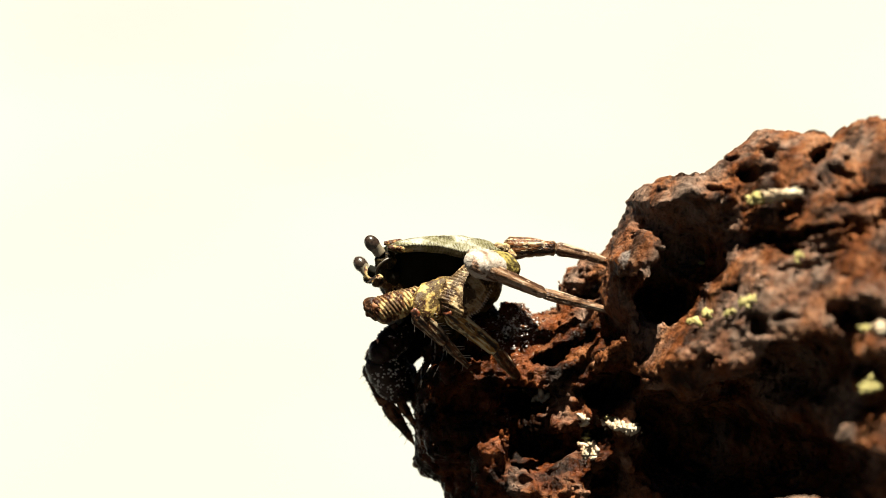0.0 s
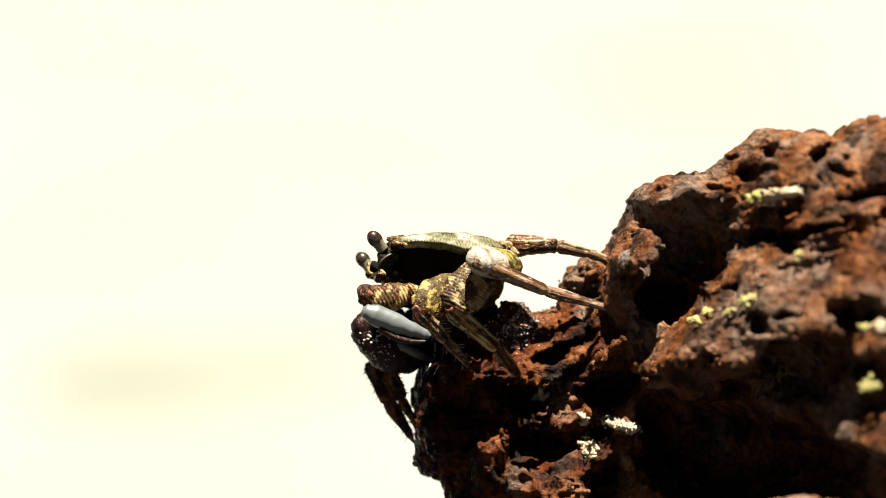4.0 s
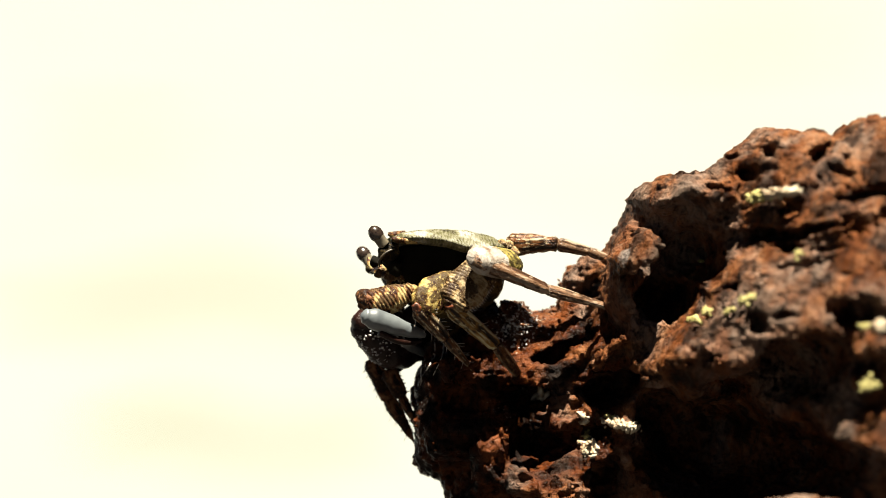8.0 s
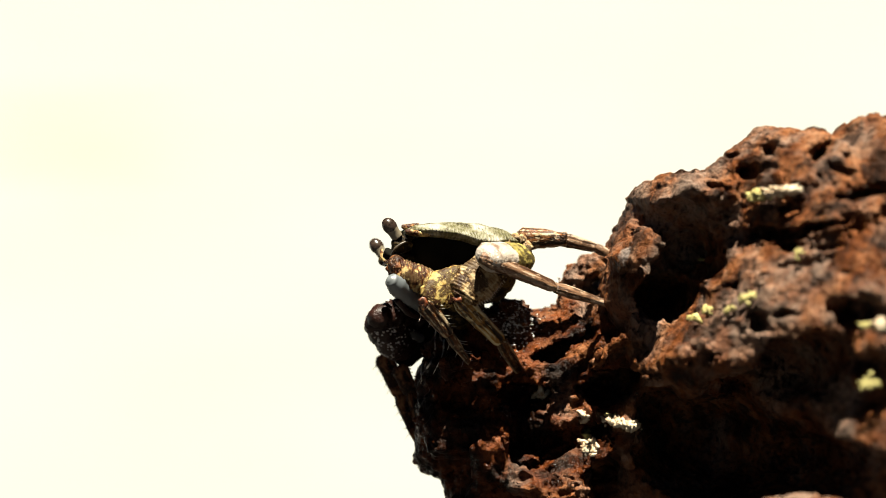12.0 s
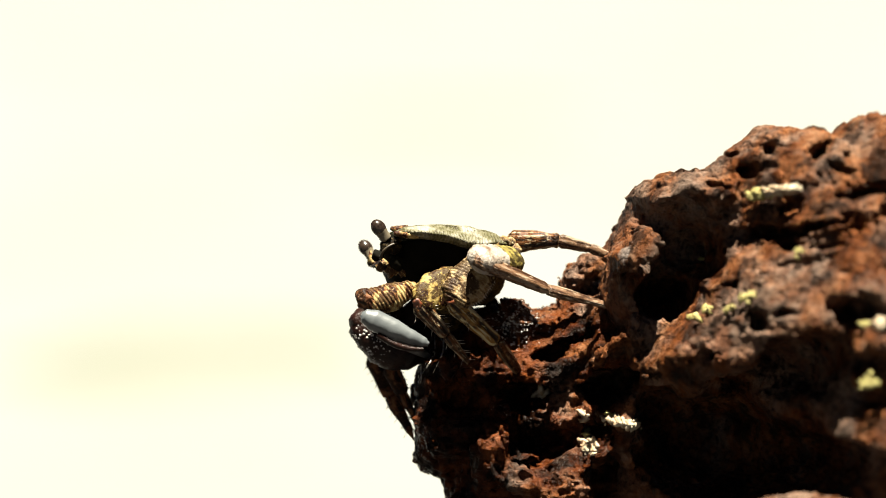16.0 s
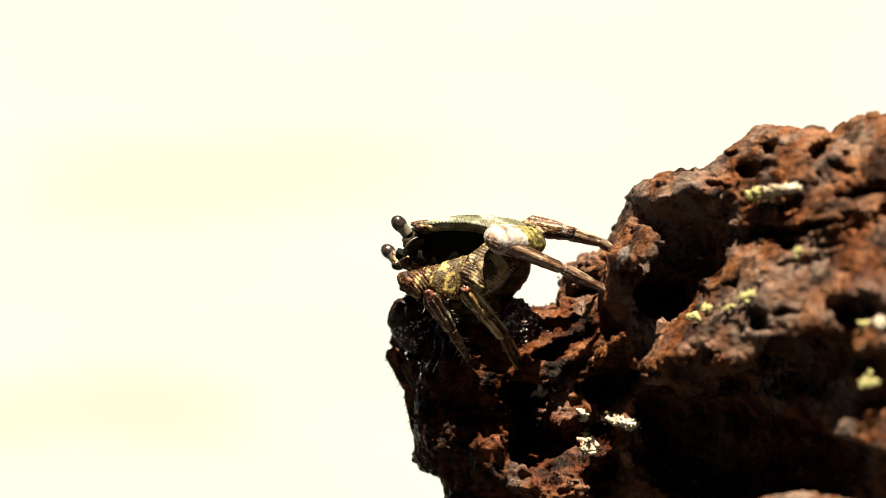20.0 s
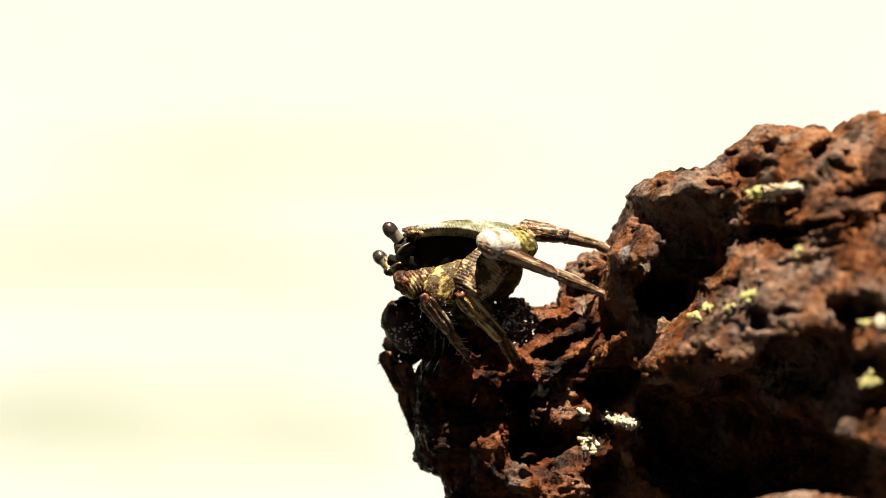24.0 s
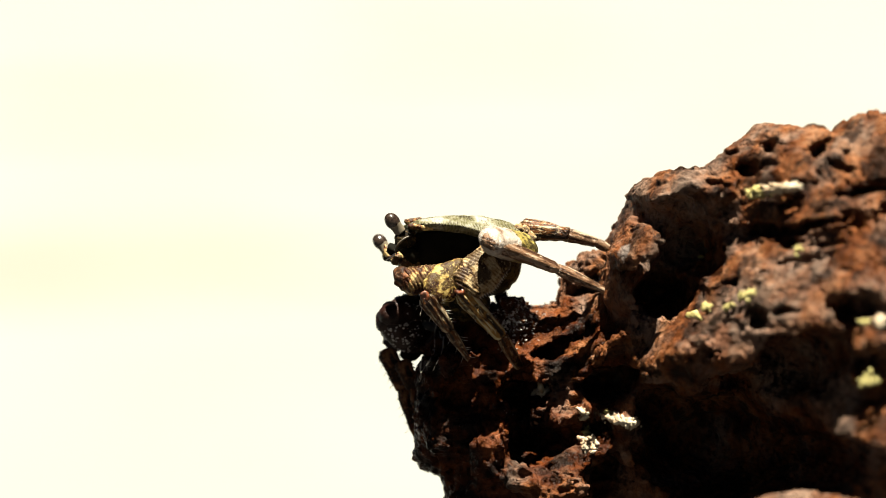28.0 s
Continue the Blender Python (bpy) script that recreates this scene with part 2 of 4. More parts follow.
def grid_mesh(name, verts, faces, material):
    me = bpy.data.meshes.new(name)
    me.vertices.add(len(verts))
    me.vertices.foreach_set("co", np.asarray(verts, np.float32).ravel())
    me.loops.add(faces.size)
    me.loops.foreach_set("vertex_index", faces.ravel().astype(np.int32))
    me.polygons.add(len(faces))
    me.polygons.foreach_set("loop_start", np.arange(0, faces.size, 4, dtype=np.int32))
    me.polygons.foreach_set("use_smooth", np.ones(len(faces), bool))
    me.materials.append(material)
    me.update(calc_edges=True)
    me.validate()
    return me


# ---- sea, and an unseen dark sheet on the lens's side ----
SEA = -0.45
sheet = bmesh.new()
bmesh.ops.create_grid(sheet, x_segments=2, y_segments=2, size=3000)
sea = part("water", sheet, FOAM, None, m=pose(0, 0, SEA))
tagged(sea, "white sunlit foaming water behind the rock", "water", kind="structure")


def shore():
    """An unseen dark sheet added under the lens to cut bounced light: uneven, it dips under the water."""
    nx, ny = 60, 60
    verts, faces = [], []
    for j in range(ny + 1):
        for i in range(nx + 1):
            x, y = -30 + 60 * (i / nx), -40 + 41.0 * (j / ny)
            edge = 0.6 + 0.25 * noise.noise((x * 0.7, 3.1, 0))
            h = 0.06 * noise.fractal((x * 0.8, y * 0.8, 0.0), 1.0, 2.0, 3)
            verts.append((x, y, SEA + max(-0.3, min(0.12, (edge - y) * 0.35)) + h * 0.5))
    for j in range(ny):
        for i in range(nx):
            k = j * (nx + 1) + i
            faces.append((k, k + 1, k + nx + 2, k + nx + 1))
    return put("ground", mesh_of("ground", verts, faces, BOUNCE_CUT))


tagged(shore(), "unseen dark sheet added to cut light bounced off the water", "shore", kind="structure")

# ---- the rock ----
STEP = 3.0
A0, B0, D0 = 700.0, 170.0, -280.0
SHAPE = (int(960 / STEP), int(640 / STEP), int(780 / STEP))
ga = (A0 + STEP * np.arange(SHAPE[0])).astype(np.float32)[:, None, None]
gd = (D0 + STEP * np.arange(SHAPE[1])).astype(np.float32)[None, :, None]
gb = (B0 + STEP * np.arange(SHAPE[2])).astype(np.float32)[None, None, :]

# the plan is bent a little, so that no lump keeps an even outline
WA = ga + 10 * lattice(SHAPE, 60 / STEP, 21) + 5 * lattice(SHAPE, 24 / STEP, 22)
WB = gb + 9 * lattice(SHAPE, 60 / STEP, 23) + 5 * lattice(SHAPE, 24 / STEP, 24)


def lean_in(a):
    """How much nearer to the lens the rock's face stands towards its right."""
    return np.maximum(0.0, a - 1035.0)


def lump(a, b, d, ra, rb, rd, turn=0.0, lean=0.0, square=2.0):
    """How far each place near an egg lies outside it, and the stretch of the grid that was looked at:
    turn tips the egg in the a-b plane, lean tips its top away."""
    t, q = radians(turn), radians(lean)
    s = 1 + (d - lean_in(a)) * U / DIST
    ca, cb = 784 + (a - 784) * s, 441 + (b - 441) * s
    grow, rim = 1.0 if square == 2 else 1.25, 70.0
    wide = math.hypot(ra * math.cos(t), rb * math.sin(t)) * grow + rim
    high = math.hypot(math.hypot(ra * math.sin(t), rb * math.cos(t)), rd * math.sin(q)) * grow + rim
    deep = math.hypot(rd * math.cos(q), max(ra, rb) * math.sin(q)) * grow + rim
    box = []
    for axis, (c, r) in zip((ga, gd, gb), ((ca, wide), (d, deep), (cb, high))):
        flat = axis.ravel()
        lo, hi = int(np.searchsorted(flat, c - r)), int(np.searchsorted(flat, c + r))
        box.append(slice(min(lo, len(flat) - 1), max(hi, min(lo, len(flat) - 1) + 1)))
    box = tuple(box)
    x, z, y = WA[box] - ca, WB[box] - cb, gd[:, box[1]] - d
    x, z = x * math.cos(t) - z * math.sin(t), x * math.sin(t) + z * math.cos(t)
    z, y = z * math.cos(q) + y * math.sin(q), y * math.cos(q) - z * math.sin(q)
    x, y, z = x / np.float32(ra), y / np.float32(rd), z / np.float32(rb)
    if square == 2:
        k = np.sqrt(x * x + y * y + z * z)
    else:
        k = (np.abs(x) ** square + np.abs(y) ** square + np.abs(z) ** square) ** (1 / square)
    return box, (k - 1) * min(ra, rb, rd)


def soft_min(f, g, k):
    h = np.clip(0.5 + 0.5 * (f - g) / k, 0, 1)
    return f * (1 - h) + g * h - k * h * (1 - h)


def join(f, egg, k=14.0):
    box, g = egg
    f[box] = soft_min(f[box], g, k)
    return f


def carve(f, egg, k=9.0):
    box, g = egg
    f[box] = -soft_min(-f[box], g, k)
    return f


def face_at(f, a, b):
    """The depth of the field's near face behind (a, b), before the lean."""
    d = -60.0
    for _ in range(3):
        s = 1 + (d - float(lean_in(a))) * U / DIST
        i = min(SHAPE[0] - 1, max(0, int((784 + (a - 784) * s - A0) / STEP)))
        k = min(SHAPE[2] - 1, max(0, int((441 + (b - 441) * s - B0) / STEP)))
        col = f[i, :, k]
        j = int(np.argmax(col < 0))
        d = D0 + STEP * j if col[j] < 0 else 60.0
    return d


def pit(f, a, b, ra, rb, deep, turn=0.0, k=5.0):
    """A hollow sunk into whatever stands behind (a, b)."""
    return carve(f, lump(a, b, face_at(f, a, b), ra, rb, deep, turn), k)


def knob(f, a, b, ra, rb, proud, turn=0.0, k=10.0):
    """A swelling on the face behind (a, b)."""
    return join(f, lump(a, b, face_at(f, a, b) + proud * 0.3, ra, rb, proud, turn), k)


def rock_field():
    f = np.full(SHAPE, 90.0, np.float32)
    f = join(f, lump(1440, 760, 150, 470, 440, 240))
    f = join(f, lump(1402, 349, 60, 120, 119, 130))                 # upper knob
    f = join(f, lump(1340, 314, 40, 71, 58, 80, 20))
    f = join(f, lump(1292, 340, 40, 45, 68, 80, -25))
    f = join(f, lump(1555, 337, 120, 100, 122, 120))                # rear knob
    f = join(f, lump(1217, 354, 20, 95, 42, 115, 12))               # shoulder, jutting over the hollow below
    f = join(f, lump(1235, 425, 70, 100, 80, 80, 12, -25))
    f = join(f, lump(1122, 452, 30, 50, 104, 75, -27, -24))         # cheek
    f = join(f, lump(1108, 518, -44, 44, 58, 54, 0, -40))           # its dark chin
    f = join(f, lump(1110, 560, 40, 60, 80, 80))
    f = join(f, lump(1060, 700, 70, 200, 170, 150))
    f = join(f, lump(822, 735, 30, 84, 105, 110, 0, -14, 3.0))      # block under the claws
    f = join(f, lump(782, 660, 0, 22, 46, 60, -35, -14))
    f = join(f, lump(800, 648, -62, 46, 15, 34, 14))                # its lit brow
    f = join(f, lump(772, 808, 30, 32, 30, 50))
    f = join(f, lump(900, 880, 40, 115, 90, 120, 0, 0, 2.6))
    f = join(f, lump(1046, 478, 60, 66, 21, 45, 40), 8)             # finger
    f = join(f, lump(1035, 550, 50, 46, 40, 60))
    f = join(f, lump(922, 592, 40, 36, 58, 60, 20))                 # grey ridge
    f = join(f, lump(865, 625, 40, 80, 66, 60))
    f = join(f, lump(795, 625, 40, 45, 34, 50))
    f = join(f, lump(960, 660, 50, 120, 75, 90))
    f = join(f, lump(1440, 500, -50, 210, 78, 120, 10, 42))         # broad sunlit ledge
    f = join(f, lump(1285, 605, -105, 165, 46, 80, 27, 38))         # slanting ridge
    f = join(f, lump(1450, 545, -130, 150, 45, 70, 8, 42))
    f = join(f, lump(1545, 625, -110, 90, 40, 80, 15, 20))
    f = join(f, lump(1000, 848, -90, 75, 30, 70, 34, 25))           # slab low down
    f = join(f, lump(1390, 912, -160, 120, 34, 80, 3, 10))
    f = join(f, lump(1100, 748, -40, 50, 18, 60, -5, 15))
    f = join(f, lump(1545, 790, -120, 90, 48, 80, 22, 25))
    f = join(f, lump(872, 812, -70, 26, 54, 40, -4, 24, 4.0))        # upright rusty face
    f = join(f, lump(915, 850, -110, 26, 20, 40, 15, 30))
    f = join(f, lump(1000, 742, -40, 30, 14, 40, 22, 15))
    # hollows
    f = carve(f, lump(1228, 455, -90, 62, 56, 210, 12))             # under the shoulder
    f = carve(f, lump(1186, 530, -80, 62, 56, 220, 24))
    f = carve(f, lump(1190, 396, -100, 70, 38, 92, 6))
    f = carve(f, lump(1140, 396, -70, 26, 30, 60, -20))
    f = join(f, lump(1114, 457, -98, 46, 17, 48, 47, 24), 8)            # pale edge of the cheek
    f = carve(f, lump(1420, 648, -120, 92, 54, 240, 4))             # under the ledge
    f = carve(f, lump(1360, 690, -110, 130, 44, 220, 8))
    f = join(f, lump(1420, 376, -40, 115, 28, 80, 7, 30))
    f = carve(f, lump(1425, 408, -100, 98, 12, 120, 9), 5)          # long crack
    f = carve(f, lump(1400, 374, -110, 34, 7, 60, 4), 4)
    f = carve(f, lump(1552, 350, -70, 68, 14, 120, 4), 6)
    f = carve(f, lump(1530, 556, -190, 46, 38, 100, 10))
    f = carve(f, lump(1550, 655, -190, 60, 26, 110, 14))
    f = carve(f, lump(1290, 795, -90, 165, 108, 290, 4))            # the great cave
    f = carve(f, lump(1420, 830, -90, 130, 60, 280, 6))
    f = carve(f, lump(1180, 745, -70, 60, 66, 190, -10))
    f = carve(f, lump(1085, 686, -60, 72, 34, 160, 16))
    f = carve(f, lump(985, 625, -50, 54, 20, 100, 25), 6)
    f = carve(f, lump(1040, 592, -60, 34, 14, 70, 40), 5)
    f = carve(f, lump(1466, 262, -30, 14, 36, 60, -40), 6)
    f = carve(f, lump(930, 715, -80, 70, 34, 110, 10))
    f = carve(f, lump(1028, 519, -10, 48, 5, 60, 5), 4)
    f = carve(f, lump(965, 790, -90, 70, 24, 80, 15))
    f = carve(f, lump(1075, 855, -90, 40, 44, 150, 10))
    f = carve(f, lump(822, 705, -120, 58, 48, 84, 8))
    f = carve(f, lump(1062, 772, -80, 28, 20, 90, 10), 6)
    f = carve(f, lump(953, 516, 60, 43, 46, 300, 0, 0, 3.0), 6)     # gap behind the crab
    f = join(f, lump(934, 566, 20, 46, 16, 40, -30, 20), 8)         # the grey ridge's sloping crest
    f = knob(f, 1088, 624, 56, 11, 62, 33, 6)                        # thin ledge and the spire at its upper end
    f = knob(f, 1121, 582, 10, 26, 50, -8, 5)
    f = knob(f, 1190, 640, 62, 18, 70, 33, 8)                        # foot of the slanting ridge
    f = knob(f, 1320, 778, 50, 34, 34, 10)
    f = knob(f, 1420, 722, 44, 20, 30, 12)
    # single pits and swellings of the upper rock and the ledges
    f = pit(f, 1370, 268, 19, 12, 40, 25, 8)
    f = pit(f, 1338, 306, 25, 13, 40, 14, 8)
    f = pit(f, 1310, 278, 24, 7, 24, 42, 7)
    f = knob(f, 1337, 283, 20, 12, 14, 20, 5)
    f = pit(f, 1402, 436, 22, 17, 36, 10)
    f = pit(f, 1302, 506, 20, 11, 34, -10)
    f = pit(f, 1352, 499, 10, 8, 24)
    f = pit(f, 1285, 446, 9, 12, 22)
    f = pit(f, 1338, 578, 24, 25, 60)
    f = pit(f, 1400, 562, 16, 11, 34)
    f = pit(f, 1262, 630, 16, 14, 30)
    f = pit(f, 1452, 283, 24, 8, 24, -50)
    f = pit(f, 1490, 302, 24, 8, 22, -40)
    f = pit(f, 1440, 470, 40, 7, 22, 14)
    f = pit(f, 1500, 440, 30, 6, 18, 10)
    f = pit(f, 1275, 345, 26, 9, 24, -30)
    f = knob(f, 1262, 352, 16, 12, 14, 10, 5)
    f += 5 * lattice(SHAPE, 95 / STEP, 3) + 6 * lattice(SHAPE, 44 / STEP, 4) - 1.0
    jag = 1.3 + 0.6 * np.clip((1090 - ga) / 60, 0, 1)          # sharper broken on the left, fitted to where the view is in focus
    f += 1.6 - 5 * np.abs(lattice(SHAPE, 27 / STEP, 5)) + jag * (1.0 - 3.5 * np.abs(lattice(SHAPE, 13 / STEP, 6)) + 1.8 * lattice(SHAPE, 7 / STEP, 7))
    for axis in range(3):                                             # close the sides
        for end in (0, -1):
            sl = [slice(None)] * 3
            sl[axis] = end
            f[tuple(sl)] = 5
    rnd = np.random.RandomState(8)                                    # small gas holes
    surf = np.argwhere(np.abs(f[::3, ::3, ::3]) < 4) * 3
    for i, j, k in surf[rnd.choice(len(surf), 200, replace=False)]:
        rad = rnd.uniform(4, 9) if rnd.rand() < 0.85 else rnd.uniform(9, 15)
        m = int(rad / STEP) + 3
        s = tuple(slice(max(0, v - m), v + m + 1) for v in (i, j, k))
        g = np.sqrt(((ga[s[0]] - ga[i]) / 1.4) ** 2 + (gd[:, s[1]] - gd[:, j]) ** 2 + (gb[:, :, s[2]] - gb[:, :, k]) ** 2) - rad
        f = carve(f, (s, g), 4)
    return f


FIELD = rock_field()


def rock_depth(a, b):
    """How far away the rock's near face is behind the point (a, b) of the plan."""
    d = 0.0
    for _ in range(3):
        s = 1 + d * U / DIST
        i = min(SHAPE[0] - 1, max(0, int((784 + (a - 784) * s - A0) / STEP)))
        k = min(SHAPE[2] - 1, max(0, int((441 + (b - 441) * s - B0) / STEP)))
        col = FIELD[i, :, k]
        j = int(np.argmax(col < 0))
        d = (D0 + STEP * j if col[j] < 0 else 60.0) - float(lean_in(a))
    return d


def on_rock(a, b, lift=0.0):
    return P(a, b, rock_depth(a, b) - lift)


def largest(v, q):
    """Keep only the one large piece of a mesh, without loose crumbs."""
    label = np.arange(len(v))
    while True:
        low = label[q].min(1)
        new_label = label.copy()
        for c in range(q.shape[1]):
            np.minimum.at(new_label, q[:, c], low)
        new_label = new_label[new_label]
        if (new_label == label).all():
            break
        label = new_label
    main = np.bincount(label).argmax()
    keep = label == main
    index = np.cumsum(keep) - 1
    return v[keep], index[q[keep[q[:, 0]]]]


def build_rock():
    v, q = skin(FIELD, (A0, D0, B0), STEP)
    v, q = largest(v, q)
    co = np.stack([(v[:, 0] - 784) * U, (v[:, 1] - lean_in(v[:, 0])) * U, (441 - v[:, 2]) * U], 1)
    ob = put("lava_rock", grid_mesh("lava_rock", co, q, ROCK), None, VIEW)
    return tagged(ob, "rust brown pitted lava rock with dark hollows and ledges", "rock")


rock = build_rock()


def build_foot():
    """The coarser mass that carries the rock down to the dark sheet, outside the lens's view."""
    global ga, gd, gb, WA, WB
    kept = ga, gd, gb, WA, WB
    step, shape = 24.0, (112, 96, 118)
    ga = (200 + step * np.arange(shape[0])).astype(np.float32)[:, None, None]
    gd = (-800 + step * np.arange(shape[1])).astype(np.float32)[None, :, None]
    gb = (200 + step * np.arange(shape[2])).astype(np.float32)[None, None, :]
    WA = ga + 40 * lattice(shape, 10, 31) + 18 * lattice(shape, 4, 32)
    WB = gb + 40 * lattice(shape, 10, 33) + 18 * lattice(shape, 4, 34)
    f = np.full(shape, 200.0, np.float32)
    f = join(f, lump(1920, 900, 420, 400, 560, 380), 60)
    f = join(f, lump(1500, 1440, 430, 600, 560, 400), 60)
    f = join(f, lump(1520, 2350, 480, 900, 900, 700), 90)
    f = join(f, lump(1900, 2600, 450, 900, 700, 800), 90)
    f += 22 * lattice(shape, 7, 35) + 26 * np.abs(lattice(shape, 4, 36)) - 12 + 10 * lattice(shape, 2, 37)
    v, q = skin(f, (200, -800, 200), step)
    co = np.stack([(v[:, 0] - 784) * U, v[:, 1] * U, (441 - v[:, 2]) * U], 1)
    ga, gd, gb, WA, WB = kept
    return put("rock_foot", grid_mesh("rock_foot", co, q, ROCK), rock)


build_foot()


# ---- small growth on the rock ----
def blob(bm, p, r, squash=0.7, div=2, rough=0.25, seed=0):
    got = bmesh.ops.create_icosphere(bm, subdivisions=div, radius=r)
    off = Vector((seed * 3.7, seed * 1.3, seed * 2.1))
    for v in got["verts"]:
        k = 1 + rough * noise.noise(v.co / r * 1.6 + off)
        v.co = Vector((v.co.x * k, v.co.y * k * squash, v.co.z * k)) + p


def crust(name, a, b, wide, high, count, size, material, label, turn=0.0, seed=1, flat=0.75):
    """A patch of little knobs that clings to the rock about (a, b)."""
    rnd = random.Random(seed)
    root = P(a, b, rock_depth(a, b))
    name, knob = name.split("/")
    ob = tagged(new(name), label, "crust" if material is CREAM else "algae", "growth on the rock")
    ob.matrix_basis = VIEW @ Matrix.Translation(root)
    for i in range(count):
        x, y = rnd.gauss(0, 0.42) * wide, rnd.gauss(0, 0.42) * high
        t = radians(turn)
        pa, pb = a + x * math.cos(t) + y * math.sin(t), b - x * math.sin(t) + y * math.cos(t)
        d = rock_depth(pa, pb)
        r = size * rnd.uniform(0.35, 1.35)
        wide_by = rnd.uniform(0.8, 1.9)
        bm = bmesh.new()
        blob(bm, Vector(), r * U, 0.7, 2, 0.55, seed * 31 + i)
        for v in bm.verts:
            v.co = Vector((v.co.x * wide_by, v.co.y, v.co.z * flat))
        bmesh.ops.rotate(bm, cent=(0, 0, 0), matrix=Matrix.Rotation(rnd.uniform(-0.5, 0.5) if flat < 0.6 else rnd.uniform(-1.4, 1.4), 3, "Y"), verts=bm.verts)
        part(knob, bm, material, ob, m=Matrix.Translation(P(pa, pb, d - r * 0.05) - root))
    return ob


PALE = "cream barnacle crust clinging to the lava rock"
GREEN = "yellow green algae knobs clinging to the lava rock"
crust("barnacle_crust/barnacle", 1384, 342, 36, 6, 80, 7.0, CREAM, PALE, 6, 1, 0.5)
crust("barnacle_crust/barnacle", 1100, 754, 30, 8, 90, 4.6, CREAM, PALE, -12, 2)
crust("barnacle_crust/barnacle", 1044, 797, 16, 17, 90, 4.8, CREAM, PALE, 30, 3)
crust("barnacle_crust/barnacle", 958, 702, 12, 8, 18, 5.5, CREAM, PALE, -20, 4)
crust("barnacle_crust/barnacle", 1034, 742, 9, 9, 15, 5.5, CREAM, PALE, 0, 5)
crust("barnacle_crust/barnacle", 1560, 580, 14, 8, 15, 6.2, CREAM, PALE, 15, 6)
crust("algae_patch/knob", 1230, 568, 9, 7, 18, 6.2, ALGAE, GREEN, 0, 7)
crust("algae_patch/knob", 1252, 552, 8, 6, 18, 4.2, ALGAE, GREEN, 30, 8)
crust("algae_patch/knob", 1290, 552, 12, 5, 22, 3.6, ALGAE, GREEN, 25, 9)
crust("algae_patch/knob", 1322, 532, 14, 9, 34, 4.2, ALGAE, GREEN, 10, 10)
crust("algae_patch/knob", 1413, 448, 5, 10, 18, 3.1, ALGAE, GREEN, 0, 11)
crust("algae_patch/knob", 1242, 464, 4, 4, 10, 3.1, ALGAE, GREEN, 0, 12)
crust("algae_patch/knob", 1540, 680, 18, 12, 39, 4.7, ALGAE, GREEN, 15, 13)
crust("algae_patch/knob", 1530, 578, 14, 6, 25, 3.6, ALGAE, GREEN, 5, 14)
crust("algae_patch/knob", 1040, 780, 8, 18, 39, 3.6, ALGAE, GREEN, 10, 15)
crust("algae_patch/knob", 1085, 742, 18, 6, 34, 3.6, ALGAE, GREEN, -20, 16)
crust("algae_patch/knob", 1345, 349, 26, 9, 60, 5.0, ALGAE, GREEN, 6, 17)


def grit(count, a0, b0, wide, high, slope, seed, small, large):
    rnd = random.Random(seed)
    bm = bmesh.new()
    for i in range(count):
        a, b = rnd.gauss(a0, wide), rnd.gauss(b0, high)
        b += (a - a0) * slope
        deep = rock_depth(a, b)
        if deep > 56:
            continue
        p = P(a, b, deep - 0.5)
        got = bmesh.ops.create_icosphere(bm, subdivisions=1, radius=U * rnd.uniform(small, large))
        flat = Vector((rnd.uniform(0.5, 1.6), rnd.uniform(0.3, 0.8), rnd.uniform(0.3, 1.1)))
        for v in got["verts"]:
            v.co = v.co * flat * rnd.uniform(0.3, 1.3) + p
    ob = part("wet_grit", bm, GRIT, None)
    ob.matrix_basis = VIEW
    return tagged(ob, "silver grey wet grit stuck on dark rock", "grit", kind="stuff")


grit(900, 903, 584, 17, 17, 0.35, 5, 0.8, 2.6)
grit(260, 935, 562, 20, 10, 0.5, 6, 0.8, 2.2)
# these few grains stand in for glints on the wet block
grit(60, 890, 735, 18, 8, 0.3, 7, 0.6, 1.4)


def weed(strands, seed):
    """Pale threads down the block below the crab, added in place of highlights on its wet edges."""
    rnd = random.Random(seed)
    a, b, _, _ = strands[0]
    root = P(a, b, rock_depth(a, b))
    ob = tagged(new("edge_glint"), "thin whitish threads standing in for highlights on wet rock edges", "weed")
    ob.matrix_basis = VIEW @ Matrix.Translation(root)
    for a, b, da, db in strands:
        pts = []
        for k in range(7):
            s = k / 6
            pa, pb = a + da * s + 7 * math.sin(s * 4 + a) * s, b + db * s
            pts.append(P(pa, pb, min(60.0, rock_depth(pa, pb)) - 3 - 4 * rnd.random()) - root)
        tube("strand", pts, [1.5, 1.4, 1.3, 1.2, 1.0, 0.8, 0.5], BRISTLE, ob, around=6)


STRANDS = [(772, 590, -10, 60), (778, 588, 4, 44), (768, 628, -20, 52), (752, 640, -14, 44), (786, 606, -12, 60)]

# ---- the crab ----
HUB = P(776, 471, 0)
crab = tagged(new("crab"), "mottled olive brown shore crab clinging to lava rock", "crab")
crab.matrix_basis = VIEW @ Matrix.Translation(HUB)

side = Vector((-0.10, 0.95, -0.27)).normalized()
ahead = Vector((-0.99, -0.1, -0.02))
ahead = (ahead - side * ahead.dot(side)).normalized()
upward = ahead.cross(-side).normalized()
BODY = Matrix.Translation(Vector((2, 0, 9)) * U) @ Matrix((ahead, -side, upward)).transposed().to_4x4()      # forward, near side, up


